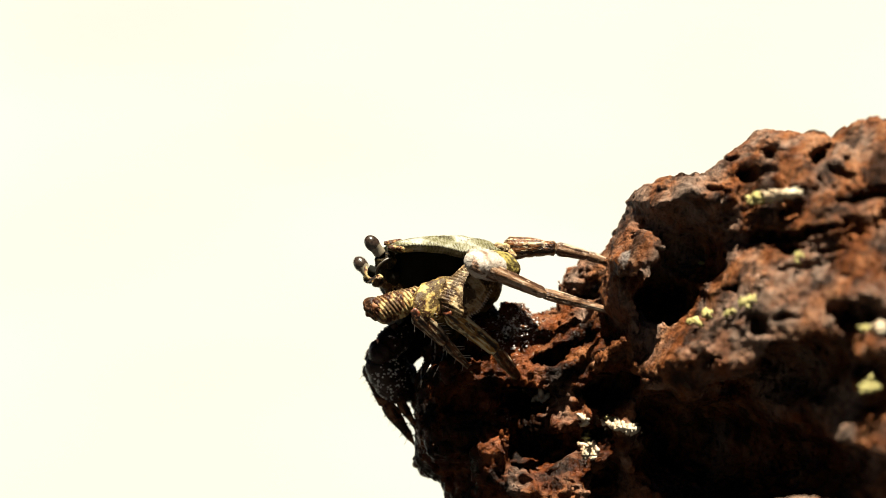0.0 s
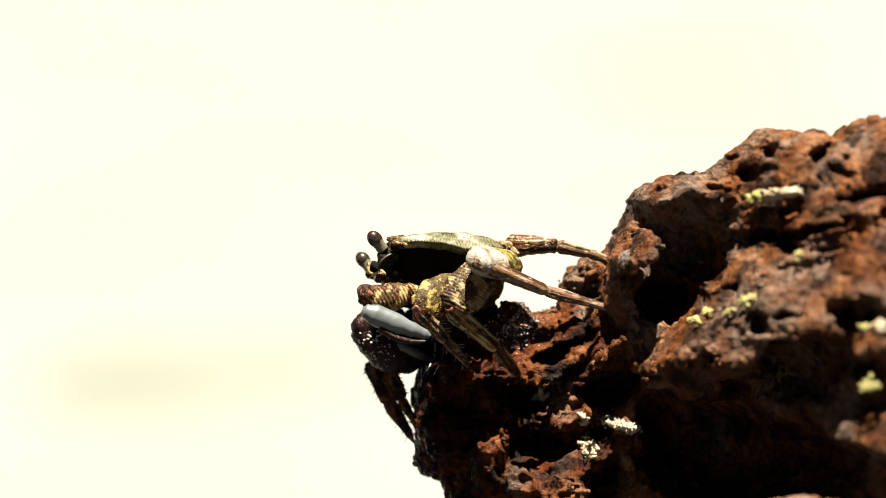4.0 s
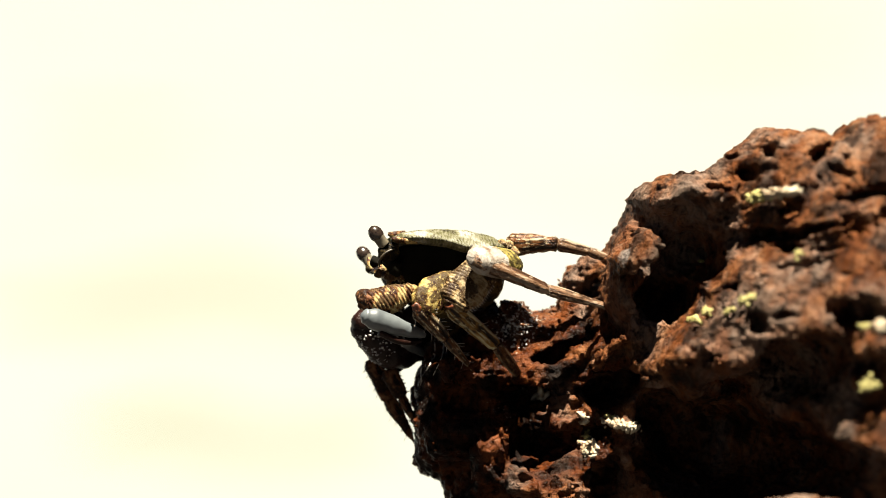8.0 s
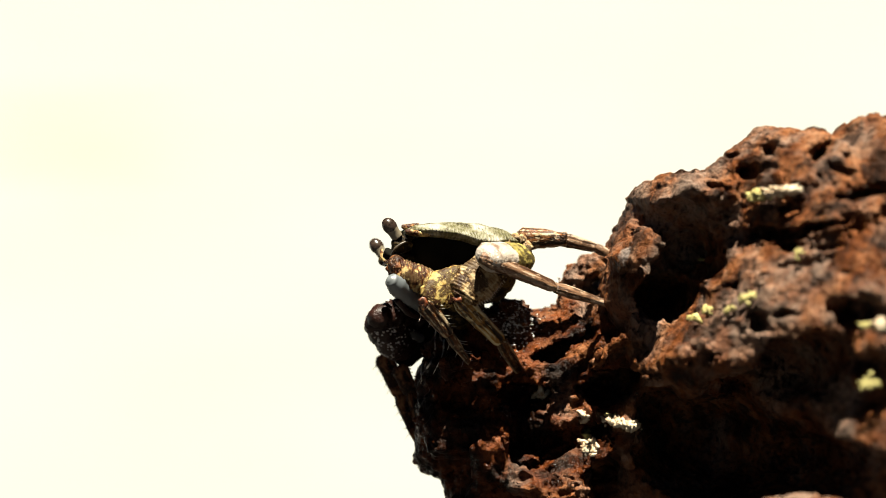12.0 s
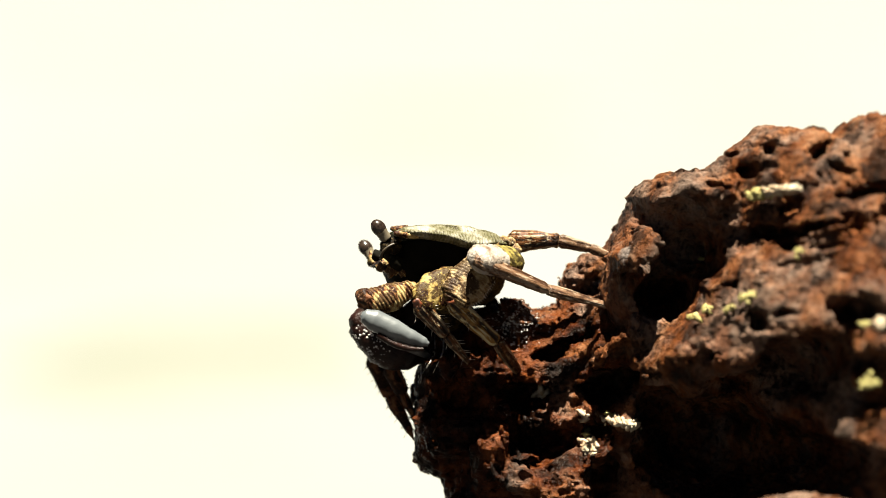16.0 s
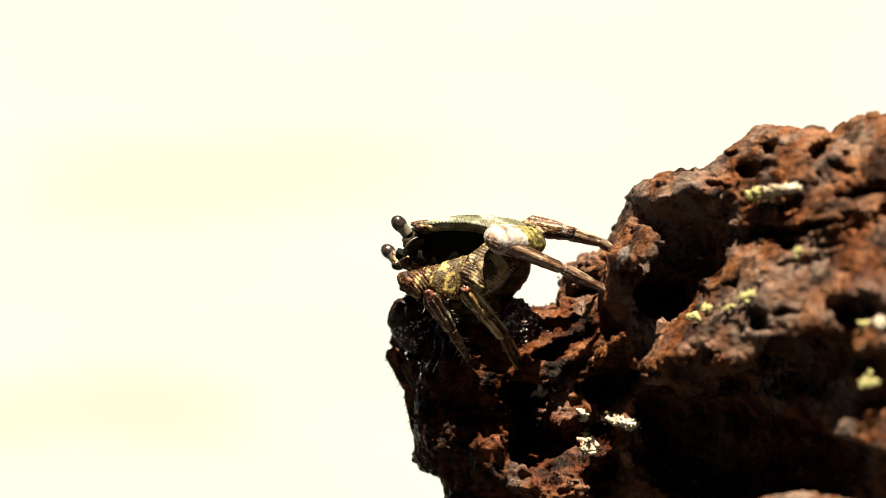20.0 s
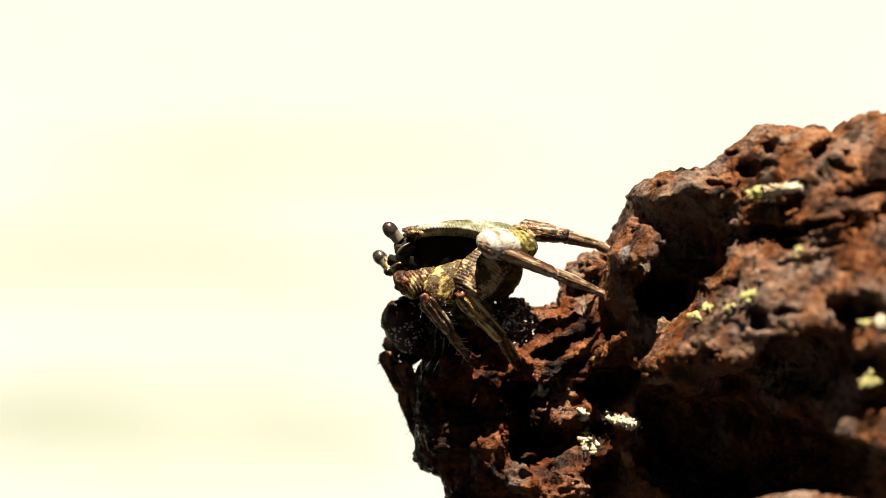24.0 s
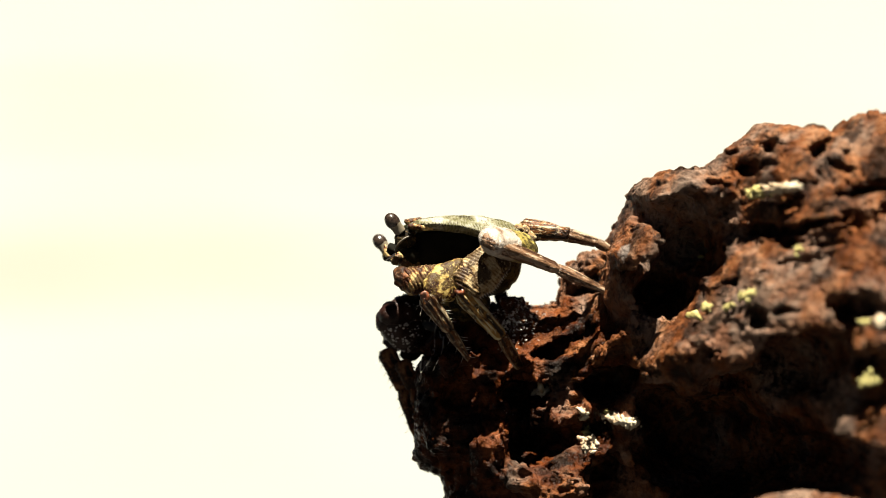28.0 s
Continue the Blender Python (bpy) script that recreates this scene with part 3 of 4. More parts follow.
def ring_mesh(rings, close=True):
    n = len(rings[0])
    verts = [v for ring in rings for v in ring]
    faces = []
    for j in range(len(rings) - 1):
        for i in range(n):
            k = (i + 1) % n
            faces.append((j * n + i, j * n + k, (j + 1) * n + k, (j + 1) * n + i))
    if close:
        faces.append(tuple(range(n))[::-1])
        faces.append(tuple(range((len(rings) - 1) * n, len(rings) * n)))
    return verts, faces


def smooth_at(profile, s):
    """A value between the rows of a profile, eased."""
    for p, q in zip(profile, profile[1:]):
        if s <= q[0]:
            k = (s - p[0]) / (q[0] - p[0])
            k = k * k * (3 - 2 * k)
            return [x + (y - x) * k for x, y in zip(p[1:], q[1:])]
    return list(profile[-1][1:])


def limb_mesh(name, length, profile, material, rings=40, around=18, ridge=0.0, pitch=8.0, lumps=0.05, seed=0, square=2.3, slant=0.0, keel=0.0, ribs=0.0):
    """A shell tube along +x. profile rows: how far along (0 to 1), half width, half thickness, sideways bow."""
    out = []
    for j in range(rings + 1):
        s = j / rings
        w, h, bow = smooth_at(profile, s)
        ring = []
        for i in range(around):
            t = 2 * math.pi * i / around
            c, q = math.cos(t), math.sin(t)
            y = math.copysign(abs(c) ** (2 / square), c)
            z = math.copysign(abs(q) ** (2 / square), q)
            k = 1 + lumps * noise.noise((s * length / 14, c * 1.3 + seed, q * 1.3))
            k += 0.035 * noise.noise((s * length / 3.5, c * 4 + seed, q * 4)) if lumps > 0.03 else 0.0
            if ribs:
                k += ribs * abs(math.sin(2.5 * t)) ** 0.5 - ribs * 0.5
            if ridge:
                wave = math.sin(2 * math.pi * (s * length + slant * y * w) / pitch + 1.2 * noise.noise((s * 5, q * 2, seed)))
                wave *= 0.7 + 0.6 * noise.noise((s * 4 + 9, c * 2, q * 2 + seed))
                k += ridge / max(w, h, 4) * (abs(wave) ** 0.6 * math.copysign(1, wave)) * (0.4 + 0.6 * max(0.0, q))
            z2 = z * h * k + keel * max(0.0, 1 - abs(y) * 2.2) * max(0.0, q) * h
            ring.append(((s * length) * U, (bow + y * w * k) * U, z2 * U))
        out.append(ring)
    v, f = ring_mesh(out)
    return mesh_of(name, v, f, material)


def bone(p, q, length, face=Vector((0, -1, 0)), hold=0.5):
    """The pose of a limb from p towards q; hold says which share of any misfit goes to the p end."""
    x = (q - p).normalized()
    z = (face - x * face.dot(x)).normalized()
    y = z.cross(x)
    start = p + x * ((q - p).length - length * U) * hold
    m = Matrix((x, y, z)).transposed().to_4x4()
    m.translation = start
    return m


def carapace():
    """A low dome, forward along +x: thin at the brow, its side edges hanging lowest behind the middle."""
    length, width, dome = 112, 120, 37
    rings, around = 40, 120
    out = []
    for j in range(rings + 1):
        r = max(0.02, j / rings)
        ring = []
        for i in range(around):
            t = 2 * math.pi * i / around
            c, s = math.cos(t), math.sin(t)
            corner = 0.78 - 0.24 * max(0.0, c) ** 0.5
            f = math.copysign(abs(c) ** corner, c) * length * (0.97 if c > 0 else 1.1)
            w = math.copysign(abs(s) ** corner, s) * width * (1.0 if c < 0.3 else 1.0 - 0.12 * (c - 0.3))
            edge = 1 + 0.012 * math.sin(t * 21) * (r > 0.97)
            x, y = f * r * edge, w * r * edge
            front = min(1.0, max(0.0, x / length + 0.25) / 1.1)
            z = dome * (1 - 0.22 * front * front * (3 - 2 * front)) * (1 - r ** 3.0) ** 0.8 if r < 1 else 0.0
            lateral = min(1.0, max(0.0, abs(y) / width - 0.25) * 2.2)
            streak = math.sin((x * 0.9 - abs(y) * 0.75 + z * 0.8) / 2.6 + 2.5 * noise.noise((x / 30, y / 30, 5)))
            z += (0.5 * abs(streak) ** 0.7 * math.copysign(1, streak) * lateral + 2.2 * noise.noise((x / 24, y / 24, 0)) + 0.9 * noise.noise((x / 8, y / 8, 3))) * (r < 0.985)
            z += 9 * max(0, x / length) ** 1.5 - 13 * r ** 4 * math.exp(-((x + 46) / 40) ** 2) * lateral
            ring.append((x * U, y * U, z * U))
        out.append(ring)
    for inset, drop in ((0.995, -3), (0.95, -6)):
        out.append([(v[0] * inset, v[1] * inset, v[2] + drop * U) for v in out[rings]])
    v, f = ring_mesh(out)
    return mesh_of("carapace", v, [q[::-1] for q in f], SHELL)


def hull():
    out = []
    for j in range(15):
        s = j / 14
        k = (1 - s ** 2.4) ** 0.5
        ring = []
        for i in range(60):
            t = 2 * math.pi * i / 60
            c, q = math.cos(t), math.sin(t)
            x = math.copysign(abs(c) ** 0.8, c) * 106 * (0.55 + 0.45 * k) * (k ** 0.3 if s > 0.9 else 1)
            y = math.copysign(abs(q) ** 0.8, q) * 92 * (0.35 + 0.65 * k)
            bump = 1 + 0.04 * noise.noise((x / 16, y / 16, s * 4))
            ring.append((x * bump * U, y * bump * U, (-4 - 82 * s) * U))
        out.append(ring)
    v, f = ring_mesh(out)
    return mesh_of("body", v, [q[::-1] for q in f], UNDER)


put("carapace", carapace(), crab, BODY, "olive green carapace with pale oblique streaks")
put("body", hull(), crab, BODY, "dark olive underside, blackened in its colour for deep shade")


def belly():
    bm = bmesh.new()
    blob(bm, Vector(), 1.0, 1.0, 4, 0.12, 2)
    for v in bm.verts:
        fold = 1 + 0.025 * math.sin(v.co.x * 22 + v.co.z * 6)
        v.co = Vector((v.co.x * 64, v.co.y * 66 * fold, v.co.z * 50 * fold)) * U
    return bm


part("belly", belly(), BELLY, crab, "dark folded belly", Matrix.Translation(P(834, 506, 0) - HUB) @ pose(0, 0, 0, 0, -24, 0))


# dark filler added to close the gap between the legs, for the far thighs
bm = bmesh.new()
blob(bm, Vector(), 52 * U, 0.9, 4, 0.25, 6)
part("gap_filler", bm, BELLY, crab, "dark brown filler blob between the legs", Matrix.Translation(P(790, 548, 10) - HUB))


def on_crab(a, b, d):
    return P(a, b, d) - HUB


def tube(name, points, radii, material, parent, m=None, label="", around=10):
    """A smooth tube through a few points."""
    pts = [Vector(p) for p in points]
    out, n = [], len(pts)
    fine = 6
    path = []
    for k in range((n - 1) * fine + 1):
        u = k / fine
        i = min(n - 2, int(u))
        t = u - i
        p0, p1, p2, p3 = pts[max(0, i - 1)], pts[i], pts[i + 1], pts[min(n - 1, i + 2)]
        c = 0.5 * ((2 * p1) + (p2 - p0) * t + (2 * p0 - 5 * p1 + 4 * p2 - p3) * t * t + (3 * p1 - p0 - 3 * p2 + p3) * t ** 3)
        path.append((c, (radii[i] + (radii[i + 1] - radii[i]) * t) * U))
    for k, (c, r) in enumerate(path):
        x = (path[min(k + 1, len(path) - 1)][0] - path[max(k - 1, 0)][0]).normalized()
        y = x.cross(Vector((0.3, -0.9, 0.2))).normalized()
        z = x.cross(y)
        out.append([tuple(c + (y * math.cos(2 * math.pi * i / around) + z * math.sin(2 * math.pi * i / around)) * r) for i in range(around)])
    v, f = ring_mesh(out)
    return put(name, mesh_of(name, v, f, material), parent, m, label)


weed(STRANDS, 4)


def eye(base, tip, size, name="eye_stalk"):
    long = (tip - base).length / U
    stalk = put(name, limb_mesh(name, long, [(0, size * 0.8, size * 0.8, 0), (0.35, size * 0.78, size * 0.78, 0), (0.8, size * 0.9, size * 0.9, 0), (1, size * 0.82, size * 0.82, 0)], EYE_PALE, 16, 18, lumps=0.03),
                crab, bone(base, tip, long), "tan eye stalk")
    bm = bmesh.new()
    bmesh.ops.create_uvsphere(bm, u_segments=28, v_segments=18, radius=size * U)
    for v in bm.verts:
        v.co = Vector((v.co.x * 1.25, v.co.y * 0.98, v.co.z * 0.98))
        v.co.x += long * 0.9 * U
    part("eye", bm, EYE_DARK, stalk, "glossy dark brown eye")


eye(on_crab(677, 447, -92), on_crab(660, 426, -98), 13.0)
eye(on_crab(654, 480, 12), on_crab(640, 463, 18), 12.5)

for a, b, d, r in ((678, 460, -90, 13), (690, 456, -84, 14), (657, 488, 8, 12), (668, 484, 0, 13)):
    bm = bmesh.new()
    blob(bm, Vector(), r * U, 0.9, 3, 0.5, a)
    part("eye_socket", bm, BELLY, crab, "dark knobbly eye socket", Matrix.Translation(on_crab(a, b, d)))

# the face: a pale ridge under each eye, the mouth plates, feelers and a row of brow teeth
tube("brow_ridge", [on_crab(696, 452, -96), on_crab(684, 458, -100), on_crab(674, 467, -100), on_crab(669, 478, -94), on_crab(671, 486, -86)], [1.2, 2.4, 2.6, 2.2, 1.0], BROW, crab, label="pale ridge below the eye socket")
tube("brow_ridge", [on_crab(650, 470, -20), on_crab(652, 482, -26), on_crab(660, 492, -30), on_crab(672, 497, -34)], [2, 4, 4, 2], CARPUS, crab)
for k, (a, b, d, r) in enumerate([(672, 494, -60, 12), (690, 500, -70, 13), (712, 502, -74, 12), (664, 478, -50, 11), (700, 486, -78, 15)]):
    bm = bmesh.new()
    blob(bm, Vector(), r * U, 0.8, 3, 0.4, k + 3)
    part("mouth_plate", bm, UNDER if k > 2 else CARPUS, crab, m=Matrix.Translation(on_crab(a, b, d)))
for k, (a, b, d) in enumerate([(693, 436, -100), (707, 437, -106), (686, 428, -80)]):
    p = on_crab(a, b, d)
    tube("brow_tooth", [p + Vector((26, 10, 2)) * U, p + Vector((8, 2, 0)) * U, p + Vector((-3, -1, 1)) * U], [7, 6.5, 3], CARPUS, crab)
tube("feeler", [on_crab(668, 486, -80), on_crab(660, 492, -84), on_crab(652, 497, -86)], [2.2, 1.6, 0.7], BRISTLE, crab, label="thin pale feeler")

for k, (a, b, d, r) in enumerate([(884, 438, -62, 10), (898, 440, -56, 11), (905, 452, -60, 12), (868, 446, -84, 9)]):
    bm = bmesh.new()
    blob(bm, Vector(), r * U, 0.9, 3, 0.5, k + 20)
    part("hip_joint", bm, LEG_TAN, crab, m=Matrix.Translation(on_crab(a, b, d)))

# ---- how the crab shifts: seconds, right, down, clockwise degrees ----
SHIFT = [(0.0, -3, 2, 0), (1.0, -4, 3, 0), (2.0, -3.5, 0.3, 1), (3.0, 0, 0, 0), (3.5, 0.5, -1.4, 0.8), (5.5, 3, -3, 1), (7.0, 3, -6, 2),
         (8.0, 2, -6.3, 2.7), (9.0, 1.5, -4.2, 2.2), (9.5, 6, -10, 3.3), (10.0, 12.5, -12.5, 3.3), (11.0, 15, -14, 4), (11.5, 23.5, -16, 3.8),
         (12.5, 25, -15.7, 3.4), (14.5, 9, -13.5, 3.6), (15.5, 5, -11, 4.2), (16.5, 6, -10.5, 3.8), (17.0, 13, -15.6, 5), (17.5, 39, -27, 2.3),
         (18.0, 51.3, -30.7, -0.3), (19.0, 52.5, -31.5, -0.2), (20.0, 46.5, -29.5, -1.6), (21.5, 45.5, -28, -1.4), (24.0, 30.7, -19.6, -2.7)]
SHIFT += [(24.5, 32, -21, -1.7), (25.0, 44, -25.4, 0.6), (25.5, 53, -29, 2.3), (27.0, 55, -29.3, 2.7), (27.5, 46, -28.8, 2.3), (28.0, 32, -23, 1.6)]
ROLL = [(0.0, 0.0), (17.3, 0.0), (18.0, 6.0), (24.5, 5.5), (25.2, 1.5), (28.0, 0.0)]
TIMES = [row[0] for row in SHIFT]


def between(table, t):
    if t <= table[0][0]:
        return list(table[0][1:])
    for p, q in zip(table, table[1:]):
        if t <= q[0]:
            k = (t - p[0]) / (q[0] - p[0])
            return [x + (y - x) * k for x, y in zip(p[1:], q[1:])]
    return list(table[-1][1:])


NEAR_EDGE = Vector((0, -105, 34)) * U    # it rolls about the near edge of its shell


def crab_at(t):
    """The crab's own pose at t, before the view's tilt."""
    dx, db, turn = between(SHIFT, t)
    roll, = between(ROLL, t)
    return Matrix.Translation(HUB + Vector((dx, 0, -db)) * U) @ pose(0, 0, 0, 0, turn, 0) @ Matrix.Translation(NEAR_EDGE) @ Matrix.Rotation(radians(roll), 4, ahead) @ Matrix.Translation(-NEAR_EDGE)


# ---- walking legs ----
LEGS = []


def leg(hip, knee, ankle, foot, give, pieces, trail=0.5, face=Vector((0, -1, 0)), bristles=0, spines=0, seed=0, skin_at_knee=False, fringe=0, hair=8, slide=0.0, own=None):
    """One leg of three shell pieces. give: how much of the crab's shift the knee takes, right and down; trail and slide:
    the shares of that which the ankle and the foot take; own: a table of shifts of its own."""
    hip, knee, ankle, foot = (Vector(v) for v in (hip, knee, ankle, foot))
    joints = ((hip, knee), (knee, ankle), (ankle, foot))
    made = []
    for k, ((p, q), (name, profile, material, opts, label)) in enumerate(zip(joints, pieces)):
        long = (q - p).length / U
        ob = put(name, limb_mesh(name, long, profile, material, seed=seed + k, **opts), crab, None, label)
        made.append((ob, long))
        if k == 0:
            continue
        rnd = random.Random(seed * 7 + k)
        for kind, count, mat, thin in (("bristle", bristles, BRISTLE, 0.55), ("spine", spines, SPINE, 1.3)):
            for i in range(count):
                s = 0.12 + 0.8 * (i + rnd.random() * 0.6) / count
                w, h, bow = smooth_at(profile, s)
                up = 1 if (i % 3) else -1
                p0 = Vector((s * long, bow + up * w * 0.9, h * 0.3)) * U
                reach = rnd.uniform(0.7, 1.2) * hair if kind == "bristle" else rnd.uniform(4.5, 7)
                p1 = p0 + Vector((reach * 0.6, up * reach * 0.8, reach * 0.3)) * U
                tube(kind, [p0, (p0 + p1) / 2 + Vector((0.6, 0, 0)) * U, p1], [thin, thin * 0.7, 0.2], mat, ob, around=5)
    if skin_at_knee:
        bm = bmesh.new()
        w, h, _ = smooth_at(pieces[1][1], 0.05)
        blob(bm, Vector(), max(w, h) * 0.70 * U, 0.9, 3, 0.6, seed)
        part("knee_skin", bm, JOINT, made[1][0], "orange red skin at the joint")
    if fringe:
        ob, long = made[0]
        for i in range(fringe):
            s = 0.25 + 0.65 * i / fringe
            w, h, _ = smooth_at(pieces[0][1], s)
            p0 = Vector((s * long, w * 0.86, h * 0.35)) * U
            p1 = p0 + Vector((4, 9, 4)) * U
            tube("bristle", [p0, (p0 + p1) / 2 + Vector((1, 0, 0)) * U, p1], [0.8, 0.7, 0.3], BRISTLE, ob, around=5)
    LEGS.append((made, (hip, knee, ankle, foot), (*give, trail, slide, own), face))


def slim(w0, w1, thick=0.6, bow=0.0):
    return [(0, w0 * 0.72, w0 * thick * 0.75, 0), (0.12, w0, w0 * thick, 0), (0.5, (w0 + w1) / 2, (w0 + w1) / 2 * thick, bow), (0.92, w1, w1 * thick, 0), (1, w1 * 0.7, w1 * thick * 0.7, 0)]


def spike(w0, w1=1.5):
    return [(0, w0 * 0.9, w0 * 0.7, 0), (0.15, w0, w0 * 0.8, 0), (0.7, w0 * 0.6, w0 * 0.5, 1), (1, w1, w1, 0)]


def thigh(w, thick=0.5):
    return [(0, w * 0.55, w * thick * 0.7, 0), (0.2, w * 0.85, w * thick, 0), (0.6, w, w * thick, 0), (0.9, w * 0.8, w * thick * 0.9, 0), (1, w * 0.5, w * thick * 0.6, 0)]


STRIPE = dict(ridge=1.2, pitch=6.2, slant=0.25, around=30, rings=110)
# first near leg
leg(P(806, 500, -105), P(738, 552, -150), P(790, 604, -125), on_rock(836, 658, 4), (0.48, 0.75),
    [("thigh", thigh(33, 0.4), LEG_YELLOW, dict(lumps=0.12), "mottled yellow and brown upper leg"), ("shin", slim(16, 11), LEG_BROWN, dict(ribs=0.22, around=40), "streaked dark brown lower leg"),
     ("claw_tip", spike(9), LEG_BROWN, dict(ribs=0.2, around=40), "")], bristles=9, hair=13, seed=1, skin_at_knee=True)
# second near leg
leg(P(862, 470, -125), P(796, 550, -165), P(880, 618, -138), on_rock(944, 704, 4), (0.62, 1.0),
    [("thigh", thigh(38), LEG_TAN, STRIPE, "broad upper leg with fine cross ridges"), ("shin", slim(16, 12), LEG_GOLD, dict(ribs=0.22, around=40), "streaked yellow brown lower leg"),
     ("claw_tip", spike(11), LEG_BROWN, dict(ribs=0.2, around=40), "")], bristles=8, seed=2, fringe=15, skin_at_knee=True)
# third near leg: it stays put until the crab climbs
STRIDE = [(0.0, -3, 2), (3.0, 0, 0), (9.0, 2, -2), (10.0, 10, -3), (11.5, 15, -3), (12.5, 14, -3), (14.5, 3, 1), (16.5, 2, 2), (17.0, 8, 0), (17.5, 22, -20),
          (18.0, 30, -32), (19.0, 30, -33), (21.5, 24, -30), (24.0, 14, -23), (25.0, 19, -35), (26.0, 26, -40), (27.0, 26, -38), (28.0, 19, -29)]
leg(P(908, 471, -95), P(838, 463, -205), P(968, 517, -130), P(1092, 552, -75), (1.0, 1.0),
    [("thigh", [(0, 20, 17, 0), (0.15, 30, 24, 0), (0.5, 31, 24, 0), (0.85, 29, 22, 0), (0.96, 22, 17, 0), (1, 12, 10, 0)], LEG_PALE, dict(lumps=0.06, square=2.2), "pale grey upper leg with yellow end"), ("shin", slim(15, 11, 0.8), LEG_PINK, dict(ribs=0.18, around=40), "pinkish brown lower leg with a pale keel"),
     ("claw_tip", spike(11, 5), LEG_PINK, dict(ribs=0.15, around=40), "")], face=Vector((0.1, -0.8, 0.6)), seed=3, trail=1.05, slide=0.45, own=STRIDE)
# hind near leg
leg(P(896, 437, -40), P(986, 437, -62), P(1042, 450, -45), P(1098, 471, -40), (0.5, 0.55),
    [("thigh", [(0, 14, 12, 0), (0.12, 21, 15, 0), (0.5, 17, 13, 2), (0.85, 13, 11, 0), (0.95, 14, 12, 0), (1, 9, 8, 0)], LEG_BROWN, dict(lumps=0.14), "dark brown upper leg with pale edges"), ("shin", slim(12, 9, 0.8), LEG_PINK, dict(ribs=0.15, around=40), ""), ("claw_tip", spike(9, 4), LEG_PINK, dict(), "")], seed=4, trail=0.9, slide=0.4)
# first far leg, hanging down the outer side of the block
leg(P(760, 545, 70), P(656, 642, 70), P(688, 714, 50), P(735, 788, 30), (0.85, 0.6),
    [("thigh", thigh(26), CLAW_DARK, dict(), "dark plum upper leg"), ("shin", slim(17, 14), LEG_RED, dict(ribs=0.1), "dark reddish lower leg"), ("claw_tip", spike(13), LEG_RED, dict(ribs=0.1), "")], trail=1.05, bristles=15, hair=12, spines=5, seed=5)
# second far leg, its shin just inside the first
leg(P(800, 550, 80), P(686, 660, 40), P(710, 708, 30), P(740, 764, 20), (0.8, 0.5),
    [("thigh", thigh(22), UNDER, dict(), ""), ("shin", slim(16, 13), LEG_RED, dict(), "brown lower leg set with short spines"), ("claw_tip", spike(9), LEG_RED, dict(), "")], trail=0.9, spines=9, seed=6)
# hind far leg, seen in the gap between belly and rock
leg(P(845, 515, 80), P(888, 574, 95), P(940, 560, 85), P(1005, 556, 60), (0.3, 0.3),
    [("thigh", thigh(12), UNDER, dict(), ""), ("shin", slim(8, 7), LEG_RED, dict(), "reddish lower leg with short spines"), ("claw_tip", spike(7, 3), LEG_RED, dict(), "")], spines=5, seed=7)

# ---- the two arms: seconds, wrist (right, down), tip (right, down) ----
NEAR = [(0.0, 655, 570, 687, 592), (0.2, 643, 545, 757, 610), (2.1, 645, 552, 760, 605), (2.4, 658, 540, 692, 566), (2.7, 643, 550, 757, 606), (3.5, 641, 545, 760, 600),
        (6.0, 642, 542, 746, 594), (8.3, 640, 556, 750, 597), (8.6, 658, 532, 692, 556), (9.0, 645, 543, 746, 588), (10.0, 646, 533, 750, 580), (10.3, 668, 528, 702, 552)]
NEAR += [(10.6, 662, 528, 746, 560), (11.5, 668, 525, 748, 558), (12.0, 688, 492, 742, 545), (12.5, 680, 525, 740, 562), (14.5, 645, 545, 757, 608), (16.2, 640, 558, 760, 618),
         (17.0, 668, 535, 756, 580), (17.4, 698, 538, 750, 562), (18.0, 716, 535, 752, 548), (21.0, 716, 532, 752, 545), (24.0, 706, 532, 742, 546), (25.5, 720, 524, 756, 538), (28.0, 706, 526, 740, 540)]
FAR = [(0.0, 655, 645, 750, 690), (0.2, 655, 640, 750, 690), (0.5, 634, 596, 765, 655), (2.5, 622, 588, 765, 648), (6.3, 628, 590, 752, 640), (7.0, 636, 580, 745, 600), (7.3, 626, 582, 752, 636),
       (9.3, 624, 582, 755, 632), (9.6, 628, 575, 740, 575), (10.0, 636, 580, 756, 626), (11.2, 632, 562, 750, 612)]
FAR += [(11.6, 628, 556, 724, 545), (12.0, 652, 578, 752, 618), (12.5, 632, 562, 750, 622), (14.5, 626, 586, 760, 642), (16.0, 621, 586, 760, 642), (17.0, 638, 585, 762, 612), (18.0, 690, 578, 792, 600),
        (20.0, 695, 572, 792, 612), (24.0, 682, 576, 782, 610), (25.6, 696, 562, 792, 604), (26.0, 674, 550, 775, 582), (27.0, 684, 560, 780, 592), (28.0, 674, 580, 776, 602)]


def arm_piece(name, long, profile, material, label, **opts):
    return put(name, limb_mesh(name, long, profile, material, **opts), crab, None, label)


near_arm = arm_piece("forearm", 106, [(0, 9, 9, 2), (0.15, 17, 16, 3), (0.5, 25, 22, 4), (0.82, 25, 22, 2), (0.95, 18, 17, -3), (1, 11, 10, -5)], CARPUS, "brown forearm with cream cross ridges", ridge=1.5, pitch=7, rings=150, around=36, slant=0.3, lumps=0.08)
near_claw = arm_piece("claw", 128, [(0, 5, 5, 0), (0.05, 13, 12, 0), (0.2, 19, 17, 0), (0.45, 18.5, 16, 0), (0.72, 13, 11, 1), (0.92, 9, 7, 2), (1, 4, 4, 2)], CLAW_PALE, "smooth blue grey claw", lumps=0.025, rings=60, around=30, square=2.1)
bm = bmesh.new()
